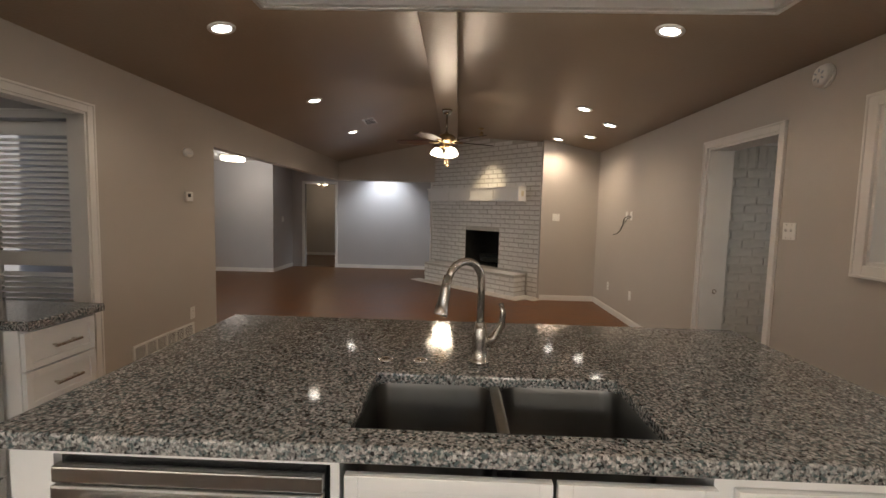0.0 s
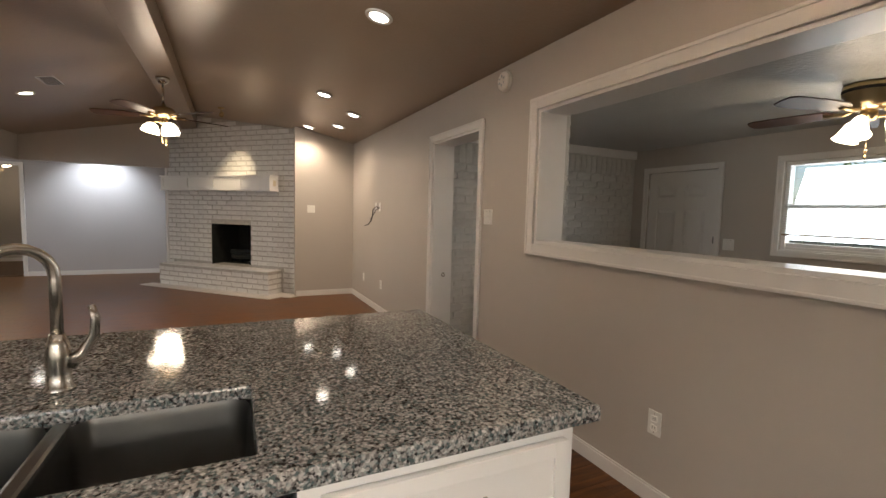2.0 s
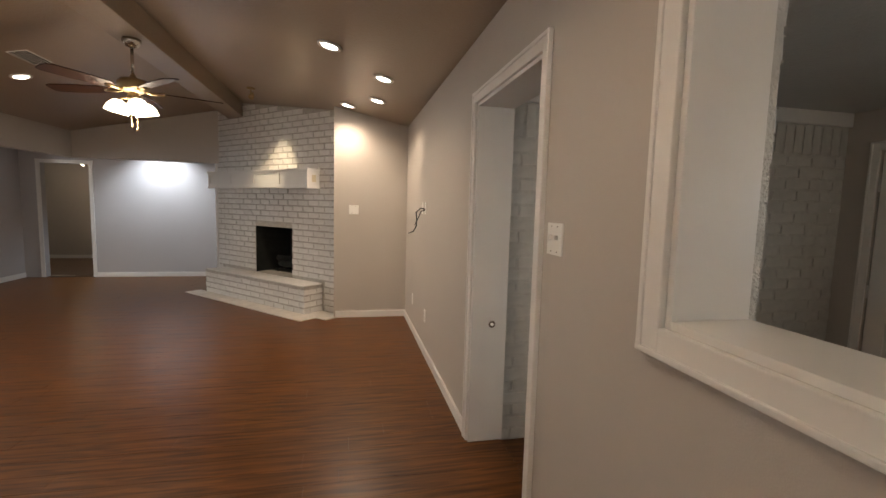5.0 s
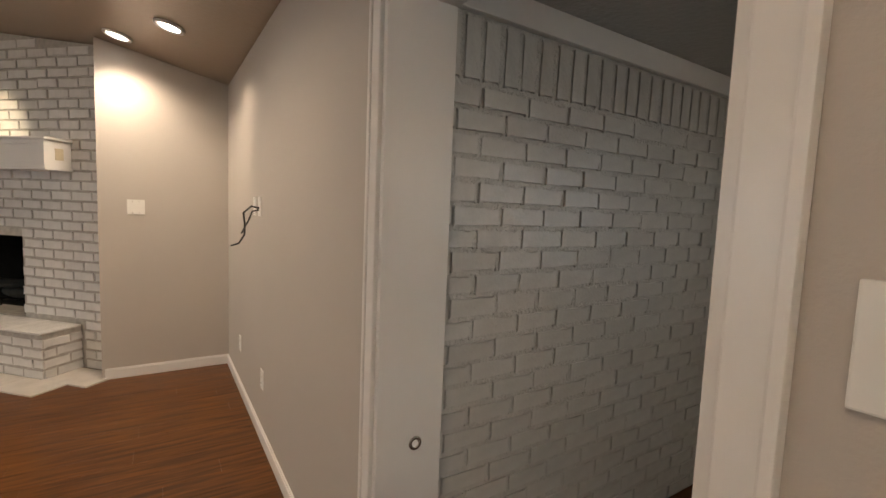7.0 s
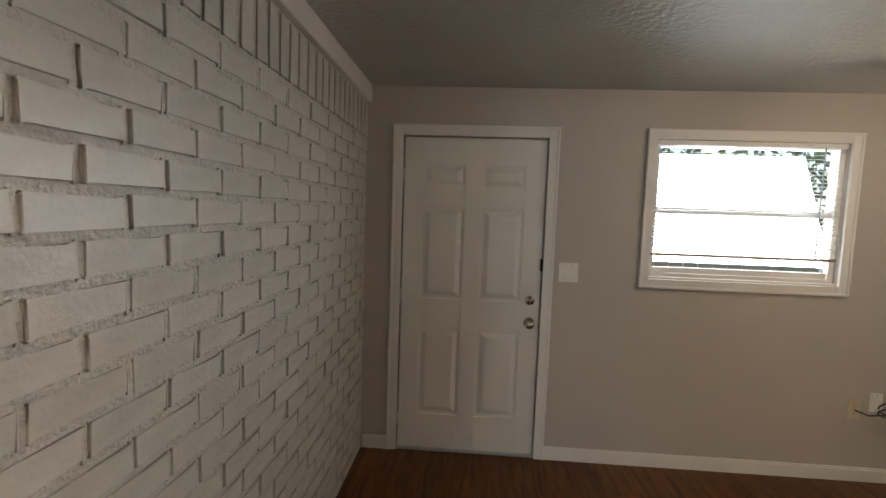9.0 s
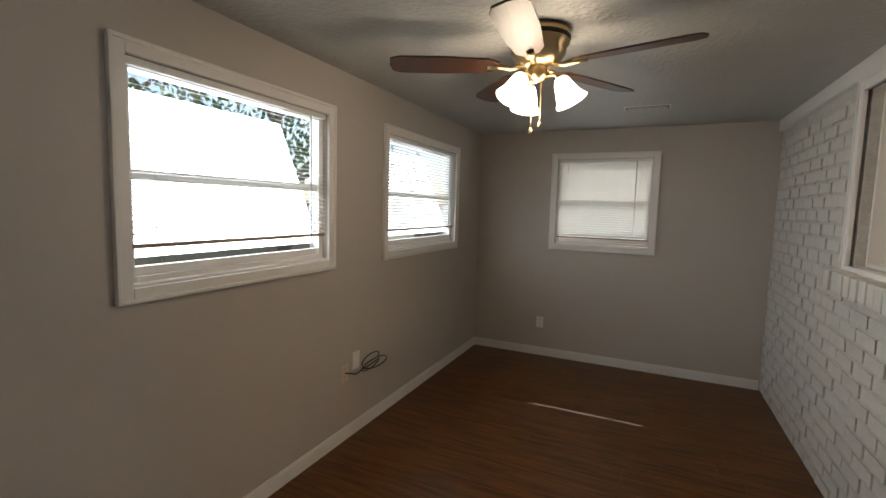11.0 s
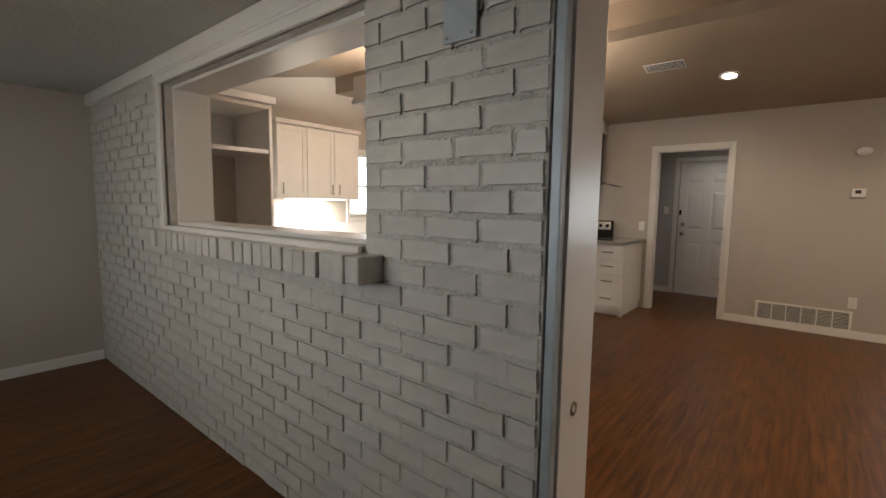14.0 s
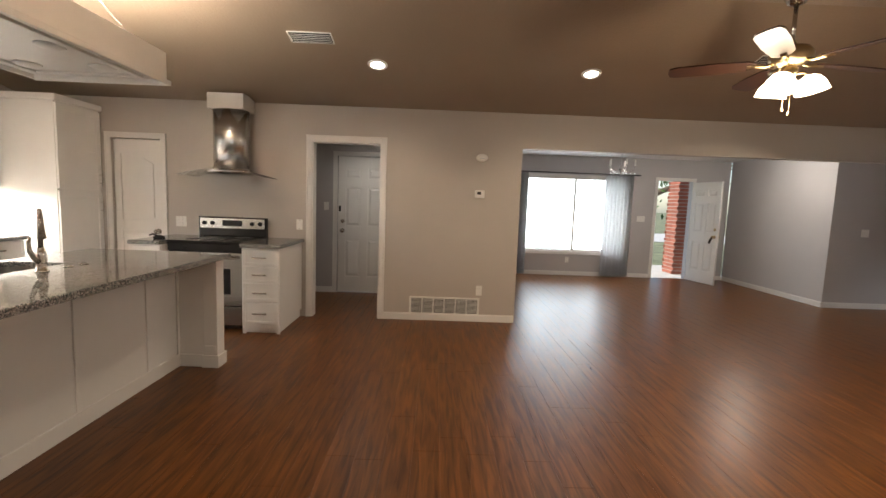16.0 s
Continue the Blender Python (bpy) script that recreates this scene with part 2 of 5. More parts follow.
def panel(axis, at, thick, a_span, z_span, holes=()):
    """A wall with holes (a0, a1, z0, z1): axis 'x' lies at x = at and runs along y; 'y' the other way."""
    aa = sorted({*a_span, *(v for h in holes for v in h[:2])})
    zz = sorted({*z_span, *(v for h in holes for v in h[2:])})
    solid = {}
    for i in range(len(aa) - 1):
        for j in range(len(zz) - 1):
            ca, cz = (aa[i] + aa[i + 1]) / 2, (zz[j] + zz[j + 1]) / 2
            solid[i, j] = not any(h[0] < ca < h[1] and h[2] < cz < h[3] for h in holes)
    bm, cache = bmesh.new(), {}

    def v(i, j, k):
        if (i, j, k) not in cache:
            d = at + k * thick
            cache[i, j, k] = bm.verts.new((d, aa[i], zz[j]) if axis == "x" else (aa[i], d, zz[j]))
        return cache[i, j, k]

    for (i, j), s in solid.items():
        if not s:
            continue
        for k in (0, 1):
            bm.faces.new((v(i, j, k), v(i + 1, j, k), v(i + 1, j + 1, k), v(i, j + 1, k)))
        for di, dj, e in ((-1, 0, ((0, 0), (0, 1))), (1, 0, ((1, 0), (1, 1))), (0, -1, ((0, 0), (1, 0))), (0, 1, ((0, 1), (1, 1)))):
            if not solid.get((i + di, j + dj), False):
                p, q = ((i + c[0], j + c[1]) for c in e)
                bm.faces.new((v(*p, 0), v(*q, 0), v(*q, 1), v(*p, 1)))
    bmesh.ops.recalc_face_normals(bm, faces=bm.faces[:])
    return bm


def frame_m(x, y, z, deg):
    return pose(x, y, z, 0, 0, deg)


# ---- plan ----
XL, XR, YB, YG, EAVE, RIDGE, XM = -0.70, 4.10, 0.75, 11.2, 2.41, 2.92, 1.68
SX0, SX1, SY1, SCEIL, FZ = 4.365, 6.985, 6.04, 2.19, -0.09
T = 0.12
HEAD = 2.02


def ceil_z(x):
    return RIDGE - (RIDGE - EAVE) * abs(x - XM) / (XM - XL if x < XM else XR - XM)


# ---- shell ----
structure("wall_west", panel("x", XL, -T, (YB - T, YG + T), (0, EAVE), [(3.98, 4.76, 0, 2.02), (6.35, YG + T + 0.01, 0, HEAD), (1.74, 2.29, 0, 1.97)]), PAINT, "greige painted living room wall with openings")
structure("wall_east", panel("x", XR, 0.19, (YB - T, 9.05 + T), (0, EAVE), [(5.01, 5.91, 0, 2.03), (2.40, 4.265, 1.168, 2.03)]), PAINT, "greige painted wall with doorway and pass-through opening")
structure("wall_south", panel("y", YB, -T, (XL, XR), (0, EAVE), [(0.80, 1.60, 1.12, 1.98)]), PAINT, "greige painted kitchen end wall")
structure("wall_north", panel("y", 9.05, T, (3.20, XR), (0, EAVE)), PAINT, "greige painted wall beside the fireplace")
gable = [(XL, EAVE), (XR, EAVE), (XM, RIDGE)]
up = Matrix(((1, 0, 0, 0), (0, 0, 1, 0), (0, 1, 0, 0), (0, 0, 0, 1)))
structure("wall_south_gable", prism(gable, YB - T, YB, up), PAINT, "greige painted gable above the kitchen")
structure("wall_north_header", prism([(XL, HEAD), (1.42, HEAD), (1.42, ceil_z(1.42)), (XL, EAVE)], YG, YG + T, up), PAINT, "greige painted header under the vaulted ceiling")
structure("wall_north_upper", prism([(3.20, EAVE), (XR, EAVE), (3.20, ceil_z(3.20))], 9.05, 9.05 + T, up), PAINT, "greige painted upper wall beside the fireplace")
for nm, x0, z0, x1, z1 in (("ceiling_west", XL - T, EAVE - 0.025, XM, RIDGE), ("ceiling_east", XM, RIDGE, XR + 0.19, EAVE - 0.03)):
    structure(nm, prism([(x0, z0), (x1, z1), (x1, z1 + 0.1), (x0, z0 + 0.1)], YB - T, YG + T, up), CEIL, "greige sloping ceiling, coloured darker for its shade", "ceiling")
structure("beam_ridge", bx(XM - 0.13, XM + 0.13, YB, 11.1, 2.69, 2.935, 0.006), CEIL, "boxed ridge beam under the vaulted ceiling, coloured darker for its shade", "beam")
# fireplace wall frame
FA, FB = Vector((3.22, 9.26, 0)), Vector((1.31, 11.25, 0))
FD = (FB - FA).normalized()
FLEN = (FB - FA).length
FM = Matrix.Translation(FA) @ Matrix(((FD.x, -FD.y, 0, 0), (FD.y, FD.x, 0, 0), (0, 0, 1, 0), (0, 0, 0, 1)))
# along the wall is local x; the room lies on local +y
# rooms beyond
structure("wall_dining_west", panel("x", -4.55, -T, (6.0, 11.3), (0, 2.40), [(7.20, 9.20, 0.48, 1.98), (9.85, 10.55, 0, 1.98)]), COOLPAINT, "grey painted dining wall with window and front door")
structure("wall_dining_north", panel("y", 11.32, T, (-4.55, -2.15), (0, 2.40)), COOLPAINT, "grey painted dining side wall")
structure("wall_dining_south", panel("y", 6.0, -T, (-4.67, XL - T), (0, 2.40)), COOLPAINT, "grey painted dining wall")
structure("wall_hall_west", panel("x", -2.15, -T, (11.44, 12.45), (0, 2.40)), COOLPAINT, "grey painted hall wall")
structure("wall_hall_north", panel("y", 12.45, T, (-2.27, 1.8), (0, 2.40), [(-1.84, -1.10, 0, 2.0)]), COOLPAINT, "cool white lit hall wall with a bedroom doorway")
structure("wall_hall_east", panel("x", 1.38, 0.1, (YG + T + 0.01, 12.45), (0, 2.40)), PAINT, "painted hall end wall")
structure("ceiling_dining", bx(-4.67, XL - T, 5.88, 12.57, 2.40, 2.50, 0), WHITECEIL, "white flat dining ceiling", "ceiling")
structure("ceiling_hall", bx(XL - T + 0.005, 1.8, YG + T, 12.57, 2.40, 2.50, 0), WHITECEIL, "white flat hall ceiling", "ceiling")
structure("wall_bedroom_north", panel("y", 15.2, T, (-4.0, 1.8), (0, 2.4)), PAINT, "dim beige bedroom wall")
structure("wall_bedroom_west", panel("x", -4.0, -T, (12.6, 15.2), (0, 2.4)), PAINT, "dim beige bedroom wall")
structure("wall_bedroom_east", panel("x", 1.8, T, (12.6, 15.2), (0, 2.4)), PAINT, "dim beige bedroom wall")
structure("ceiling_bedroom", bx(-4.1, 1.9, 12.58, 15.3, 2.4, 2.5, 0), WHITECEIL, "white bedroom ceiling", "ceiling")
structure("floor_bedroom", bx(-4.1, 1.9, 12.58, 15.3, -0.1, 0.004, 0), mat("brown_carpet", (0.2, 0.14, 0.1), 0.95, vary=0.2, scale=80, bump=0.6, bscale=300), "brown bedroom carpet", "floor")
structure("wall_utility_west", panel("x", -2.12, -T, (2.9, 5.12), (0, 2.40), [(3.96, 4.74, 0, 2.0)]), COOLPAINT, "grey painted utility wall with back door")
structure("wall_utility_north", panel("y", 5.0, T, (-2.12, XL - T), (0, 2.40), [(-1.72, -0.98, 0, 2.02)]), COOLPAINT, "grey painted utility wall with closet opening")
structure("wall_closet_back", panel("y", 5.7, T, (-2.12, XL - T), (0, 2.40)), COOLPAINT, "painted closet back")
structure("wall_utility_south", panel("y", 2.9, T, (-2.12, XL - T), (0, 2.40)), COOLPAINT, "grey painted utility wall")
structure("ceiling_utility", bx(-2.24, XL - T, 2.9, 5.82, 2.40, 2.50, 0), WHITECEIL, "white utility ceiling", "ceiling")
# sunroom
WIN = [(3.24, 4.32, 1.085, 1.91), (1.41, 2.60, 1.085, 1.91)]
structure("wall_sunroom_east", panel("x", SX1, T, (YB - T, SY1 + T), (FZ - 0.02, SCEIL + 0.02), [*WIN, (4.945, 5.82, FZ - 0.01, 1.90)]), PAINT, "greige painted sunroom wall with windows and a door")
structure("wall_sunroom_south", panel("y", YB, -T, (XR + 0.19, SX1), (FZ - 0.02, SCEIL + 0.02), [(5.30, 6.16, 1.075, 1.91)]), PAINT, "greige painted sunroom end wall with a window")
structure("wall_sunroom_north", panel("y", SY1 + 0.012, T, (XR + 0.19, SX1), (FZ - 0.02, SCEIL + 0.02)), MORTARG, "grey painted mortar of the sunroom brick wall")
structure("wall_sunroom_west", panel("x", SX0 - 0.012, -(SX0 - 0.012 - XR - 0.19), (YB, 4.985), (FZ - 0.02, SCEIL + 0.02), [(2.40, 4.265, 1.168, 2.03)]), MORTARG, "grey painted mortar of the pass-through brick wall")
structure("wall_sunroom_return", bx(XR + 0.19, SX0 - 0.05, 5.93, SY1 + 0.012, FZ - 0.02, SCEIL, 0), MORTARG, "painted wall return beside the doorway")
structure("wall_sunroom_lintel", bx(XR + 0.191, SX0 - 0.05, 4.985, 5.93, 2.05, SCEIL, 0), TRIM, "painted lintel over the sunroom doorway")
structure("ceiling_sunroom", bx(XR + 0.19, SX1 + T, YB - T, SY1 + T, SCEIL, SCEIL + 0.1, 0), SUNCEIL, "grey textured low sunroom ceiling", "ceiling")
structure("floor_base", bx(-4.67, 4.308, YB - T, 12.6, -0.3, -0.012, 0), DARK, "floor slab under the planks", "floor")
structure("floor_base_sunroom", bx(4.309, SX1 + T, YB - T, SY1 + T, -0.3, FZ - 0.012, 0), DARK, "lower floor slab under the sunroom planks", "floor")
# ground outside
structure("ground", bx(-400, 400, -400, 400, -0.5, -0.2, 0), GRASS, "lawn with fallen leaves reaching the horizon", "ground")


# ---- recessed and fan lights ----
def can_light(x, y, z, tilt, power, color=WARM, label="white recessed ceiling can light, lit"):
    t = thing("recessed_light", label, "ceiling light", pose(x, y, z, 0, tilt, 0), "recessed ceiling lights")
    part("trim_ring", lathe([(0.062, -0.001), (0.066, -0.008), (0.085, -0.008), (0.09, -0.001), (0.09, 0.004), (0.062, 0.004)], 28), TRIM, t)
    part("lens", lathe([(0.0001, -0.003), (0.062, -0.003), (0.062, 0.002), (0.0001, 0.002)], 24), CAN, t, "glowing white lens")
    if power:
        lamp("SPOT", (x, y, z - 0.03), (x, y, 0), power, color, 0.07, 140, 0.8)
    return t


SL = math.degrees(math.atan2(RIDGE - EAVE, XM - XL))
for x, y, p in ((0.22, 4.82, 24), (0.22, 6.78, 40), (0.2, 8.7, 50), (3.18, 4.77, 22), (3.23, 6.90, 58), (3.66, 7.32, 0), (3.36, 8.78, 66), (3.66, 8.15, 36)):
    can_light(x, y, ceil_z(x) - 0.004, -SL if x < XM else SL, p)
for x, y, p in ((-3.2, 8.6, 30), (-2.6, 7.6, 0)):
    can_light(x, y, 2.396, 0, p)
lamp("SPOT", (0.1, 11.85, 2.36), (0.1, 12.4, 1.2), 110, COOL, 0.06, 120, 0.8)


def fan_blade(r0, r1, w):
    o = [(r0, -0.03), (r0 + 0.05, -w * 0.42), ((r0 + r1) / 2, -w * 0.52), (r1 - 0.05, -w * 0.5), (r1 - 0.01, -w * 0.38), (r1, 0)]
    return prism(o + [(x, -y) for x, y in o[-2::-1]], -0.004, 0.004)


def ceiling_fan(x, y, top, drop, turn, label, bell):
    t = thing("ceiling_fan", label, "ceiling fan", pose(x, y, top, 0, 0, turn))
    metal = BRASS
    if drop > 0.1:
        part("canopy", lathe([(0.0001, 0.0), (0.065, 0.0), (0.068, -0.02), (0.045, -0.06), (0.02, -0.07), (0.0001, -0.07)]), NICKEL, t)
        part("downrod", lathe([(0.012, -0.06), (0.012, -drop)], 12), NICKEL, t)
        part("motor_housing", lathe([(0.015, -drop + 0.03), (0.03, -drop), (0.09, -drop - 0.015), (0.115, -drop - 0.045), (0.115, -drop - 0.075), (0.09, -drop - 0.1), (0.05, -drop - 0.125), (0.0001, -drop - 0.125)], 32), metal, t, "brushed metal motor housing")
        zb, zl = -drop - 0.095, -drop - 0.125
    else:
        part("motor_housing", lathe([(0.0001, 0), (0.13, 0), (0.135, -0.015), (0.135, -0.06), (0.12, -0.075), (0.12, -0.1), (0.09, -0.14), (0.06, -0.155), (0.0001, -0.155)], 32), metal, t, "antique brass hugger motor housing")
        part("vent_band", lathe([(0.1375, -0.03), (0.1375, -0.045), (0.134, -0.05), (0.134, -0.025)], 32), DARK, t)
        zb, zl = -0.15, -0.155
    part("switch_housing", lathe([(0.0001, zl), (0.04, zl), (0.045, zl - 0.03), (0.035, zl - 0.06), (0.0001, zl - 0.065)]), metal, t)
    for k in range(5):
        m = pose(0, 0, zb, 0, 0, 72 * k)
        arm = part("blade_iron", tube([(0.07, 0, 0.0), (0.12, 0, -0.012), (0.17, 0, -0.005), (0.22, 0, 0.0)], lambda s: 0.008 + 0.01 * s, 8), metal, t, "", m)
        part("blade", fan_blade(0.17, 0.66, 0.135), BLADE, t, "dark wood blade", m @ pose(0, 0, 0, 11, 0, 0))
    for k in range(3):
        a = radians(120 * k + 40)
        d = Vector((math.cos(a), math.sin(a), 0))
        part("lamp_arm", tube([d * 0.03 + Vector((0, 0, zl - 0.04)), d * 0.075 + Vector((0, 0, zl - 0.035)), d * 0.1 + Vector((0, 0, zl - 0.06))], 0.008, 8), metal, t)
        m = Matrix.Translation(d * 0.1 + Vector((0, 0, zl - 0.055))) @ Matrix.Rotation(radians(28 if bell else 14), 4, Vector((d.y, -d.x, 0)))
        prof = [(0.024, 0.0), (0.034, -0.015), (0.044, -0.05), (0.056, -0.09), (0.072, -0.115), (0.066, -0.112), (0.04, -0.05), (0.022, -0.004)]
        if not bell:
            prof = [(0.024, 0.0), (0.05, -0.015), (0.074, -0.05), (0.084, -0.09), (0.086, -0.1), (0.08, -0.098), (0.045, -0.02), (0.022, -0.004)]
        part("glass_shade", lathe(prof, 24, m), SHADE, t, "glowing frosted glass shade")
    for dx, l in ((0.02, 0.2), (-0.02, 0.17)):
        part("pull_chain", lathe([(0.002, zl - 0.06), (0.002, zl - 0.06 - l)], 6, Matrix.Translation((dx, 0, 0))), BRASS, t)
        part("pull_knob", lathe([(0.0001, zl - 0.06 - l), (0.006, zl - 0.065 - l), (0.009, zl - 0.085 - l), (0.0001, zl - 0.09 - l)], 10, Matrix.Translation((dx, 0, 0))), BRASS, t)
    return t


ceiling_fan(XM, 7.5, 2.69, 0.3, 25, "brass ceiling fan with dark wood blades and three lit shades", False)
lamp("POINT", (XM, 7.5, 2.02), (0, 0, 0), 24, WARM, 0.12)
ceiling_fan(5.79, 3.27, SCEIL, 0.0, 23, "antique brass hugger ceiling fan with dark blades, lit bell shades", True)
ceiling_fan(-1.9, 14.1, 2.40, 0.0, 40, "brass ceiling fan with lit shades in the bedroom", True)
lamp("POINT", (-1.9, 14.1, 2.0), (0, 0, 0), 9, WARM, 0.1)
lamp("POINT", (5.79, 3.27, 1.80), (0, 0, 0), 8, WARM, 0.1)


# ---- trim ----
def casing(axis, at, side, a0, a1, top, w=0.06, d=0.016, sill=None, label="white painted door casing", high=True, z0=0.0):
    """Trim round an opening on the face at `at`; side is the way it stands proud."""
    t = thing("door_casing" if sill is None else "window_casing", label, "trim")
    t["kind"] = "structure"
    lo, hi = sorted((at, at + side * d))
    lo2, hi2 = sorted((at, at + side * (d + 0.006)))
    z0 = z0 if sill is None else sill - w

    def put(nm, a, b, z, zz, deep=False):
        l, h = (lo2, hi2) if deep else (lo, hi)
        part(nm, bx(l, h, a, b, z, zz) if axis == "x" else bx(a, b, l, h, z, zz), TRIM, t)
    if not high:
        a1 = a1 - 0.004
    for a, b in ((a0 - w, a0), (a1, a1 + w))[:2 if high else 1]:
        put("side_board", a, b, z0, top + w)
        o = (a - 0.002, a + 0.014) if a < a0 else (b - 0.014, b + 0.002)
        put("outer_bead", *o, z0 - 0.001, top + w + 0.001, True)
    put("head_board", a0, a1, top, top + w)
    put("outer_bead", a0 - w - 0.004, a1 + (w + 0.004 if high else 0), top + w - 0.014, top + w + 0.003, True)
    if sill is not None:
        put("sill_board", a0, a1, sill - w, sill)
        put("outer_bead", a0 - w - 0.004, a1 + (w + 0.004 if high else 0), sill - w - 0.002, sill - w + 0.014, True)
    return t


def lining(axis, d0, d1, a0, a1, z0, z1, bottom=True, th=0.015, label="white painted opening lining"):
    t = thing("opening_lining", label, "trim")
    t["kind"] = "structure"
    for nm, a, b, z, zz in (("side_lining", a0, a0 + th, z0, z1), ("side_lining", a1 - th, a1, z0, z1), ("head_lining", a0 + th, a1 - th, z1 - th, z1)) + ((("sill_lining", a0 + th, a1 - th, z0, z0 + th),) if bottom else ()):
        part(nm, bx(d0, d1, a, b, z, zz, 0.002) if axis == "x" else bx(a, b, d0, d1, z, zz, 0.002), TRIM, t)
    return t


def baseboard(x0, y0, x1, y1, side, h=0.085, z=0.0):
    """Side: +1 stands proud to the left of the way from the first end to the second."""
    d = Vector((x1 - x0, y1 - y0, 0))
    t = bmesh.new()
    box(t, 0, d.length, 0, side * 0.013, z, z + h - 0.012, 0.002)
    box(t, 0, d.length, 0, side * 0.009, z + h - 0.012, z + h, 0.003)
    ob = structure("baseboard", t, TRIM, "white painted wooden baseboard", "baseboard")
    ob.matrix_basis = pose(x0, y0, 0, 0, 0, math.degrees(math.atan2(d.y, d.x)))


casing("x", XR, -1, 5.01, 5.91, 2.03)
lining("x", XR - 0.003, SX0 - 0.05, 5.01, 5.91, 0.0, 2.03, False, 0.02)
casing("x", XR, -1, 2.40, 4.265, 2.03, 0.07, 0.02, 1.168, "white moulded casing of the pass-through opening")
lining("x", XR - 0.003, XR + 0.21, 2.40, 4.265, 1.168, 2.03, True, 0.02, "white painted deep pass-through lining and sill")
casing("x", SX0 + 0.004, 1, 2.40, 4.265, 2.03, 0.06, 0.02, 1.168, "white moulded casing of the pass-through opening", False)
casing("x", XL, 1, 3.98, 4.76, 2.02)
lining("x", XL - T - 0.003, XL + 0.003, 3.98, 4.76, 0, 2.02, False)
casing("x", XL, 1, 1.74, 2.29, 1.97)
casing("x", SX1, -1, 4.945, 5.82, 1.90, z0=FZ)
for y0, y1, z0, z1 in WIN:
    casing("x", SX1, -1, y0, y1, z1, 0.055, 0.018, z0, "white painted window casing")
casing("y", YB, 1, 5.30, 6.16, 1.91, 0.055, 0.018, 1.075, "white painted window casing")
casing("y", YB, 1, 0.80, 1.60, 1.98, 0.055, 0.018, 1.12, "white painted kitchen window casing")
casing("x", -4.55, 1, 9.85, 10.55, 1.98)
casing("y", 12.45, -1, -1.84, -1.10, 2.0)
casing("x", -2.12, 1, 3.96, 4.74, 2.0)
casing("y", 5.0, -1, -1.72, -0.98, 2.02)
for a in ((SX1, YB, SX1, 4.885, 1), (SX1, 5.88, SX1, SY1, 1), (SX0, YB, SX1, YB, 1)):
    baseboard(*a, z=FZ)
for a in ((XR, YB, XR, 4.95, 1), (XR, 5.97, XR, 9.05, 1), (XR, 9.05, 3.22, 9.05, 1), (XL, 4.82, XL, 6.35, -1), 
          (-4.55, 6.0, -4.55, 9.79, -1), (-4.55, 10.61, -4.55, 11.32, -1), (-4.55, 11.32, -2.15, 11.32, -1), (-2.15, 11.32, -2.15, 12.45, -1), (-1.04, 12.45, 1.38, 12.45, -1), (-4, 15.2, 1.8, 15.2, -1), (-2.12, 2.9, -2.12, 3.9, -1), (-0.98, 5.0, XL - T, 5.0, -1)):
    baseboard(*a)
structure("opening_post_trim", bx(XL - T - 0.002, XL + 0.002, 6.35, 6.358, 0.0, HEAD, 0), PAINT, "painted corner of the wide opening", "trim")


# ---- island ----
def shaker(bm_parent, nm, x0, x1, z0, z1, y, out, parent, rail=0.055):
    """A framed front in the plane y, facing out (+1 or -1)."""
    b = bmesh.new()
    box(b, x0, x1, y, y + out * 0.012, z0, z1, 0.001)
    for a in ((x0, x0 + rail, z0, z1), (x1 - rail, x1, z0, z1), (x0 + rail, x1 - rail, z0, z0 + rail), (x0 + rail, x1 - rail, z1 - rail, z1)):
        box(b, a[0], a[1], y + out * 0.012, y + out * 0.02, a[2], a[3], 0.002)
    return part(nm, b, CAB, parent)


def bar_handle(parent, x, y, z, out, length, upright=False):
    b = bmesh.new()
    h = length / 2
    if upright:
        box(b, x - 0.006, x + 0.006, y + out * 0.024, y + out * 0.036, z - h, z + h, 0.003)
        for s in (-0.7, 0.7):
            box(b, x - 0.004, x + 0.004, y, y + out * 0.026, z + s * h - 0.004, z + s * h + 0.004)
    else:
        box(b, x - h, x + h, y + out * 0.024, y + out * 0.036, z - 0.006, z + 0.006, 0.003)
        for s in (-0.7, 0.7):
            box(b, x + s * h - 0.004, x + s * h + 0.004, y, y + out * 0.026, z - 0.004, z + 0.004)
    return part("handle", b, NICKEL, parent, "brushed nickel bar handle")


IX0, IX1, IY0, IY1, IZ = 0.83, 3.085, 2.64, 3.75, 0.91
isl = thing("kitchen_island", "white panelled kitchen island base with dishwasher bay and end legs", "island", pose(-0.06, -0.075, 0))
part("body", panel("y", 2.735, 0.70, (0.93, 3.08), (0.09, IZ - 0.04), [(1.03, 1.645, 0.1, IZ - 0.055), (1.665, 2.46, 0.62, IZ - 0.03)]), CAB, isl)
# The shade of the recess under the island is put into this dark colour.
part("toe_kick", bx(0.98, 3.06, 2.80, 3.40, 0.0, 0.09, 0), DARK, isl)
part("back_panel", bx(1.0, 3.06, 3.437, 3.452, 0.0, IZ - 0.04), CAB, isl)
part("back_baseboard", bx(1.0, 3.06, 3.452, 3.466, 0.0, 0.1), CAB, isl)
for x in (0.98, 1.35, 1.98, 2.60, 3.02):
    part("panel_batten", bx(x, x + 0.045, 3.4522, 3.464, 0.1, IZ - 0.09), CAB, isl)
part("back_top_rail", bx(1.0, 3.06, 3.452, 3.4655, IZ - 0.09, IZ - 0.04), CAB, isl)
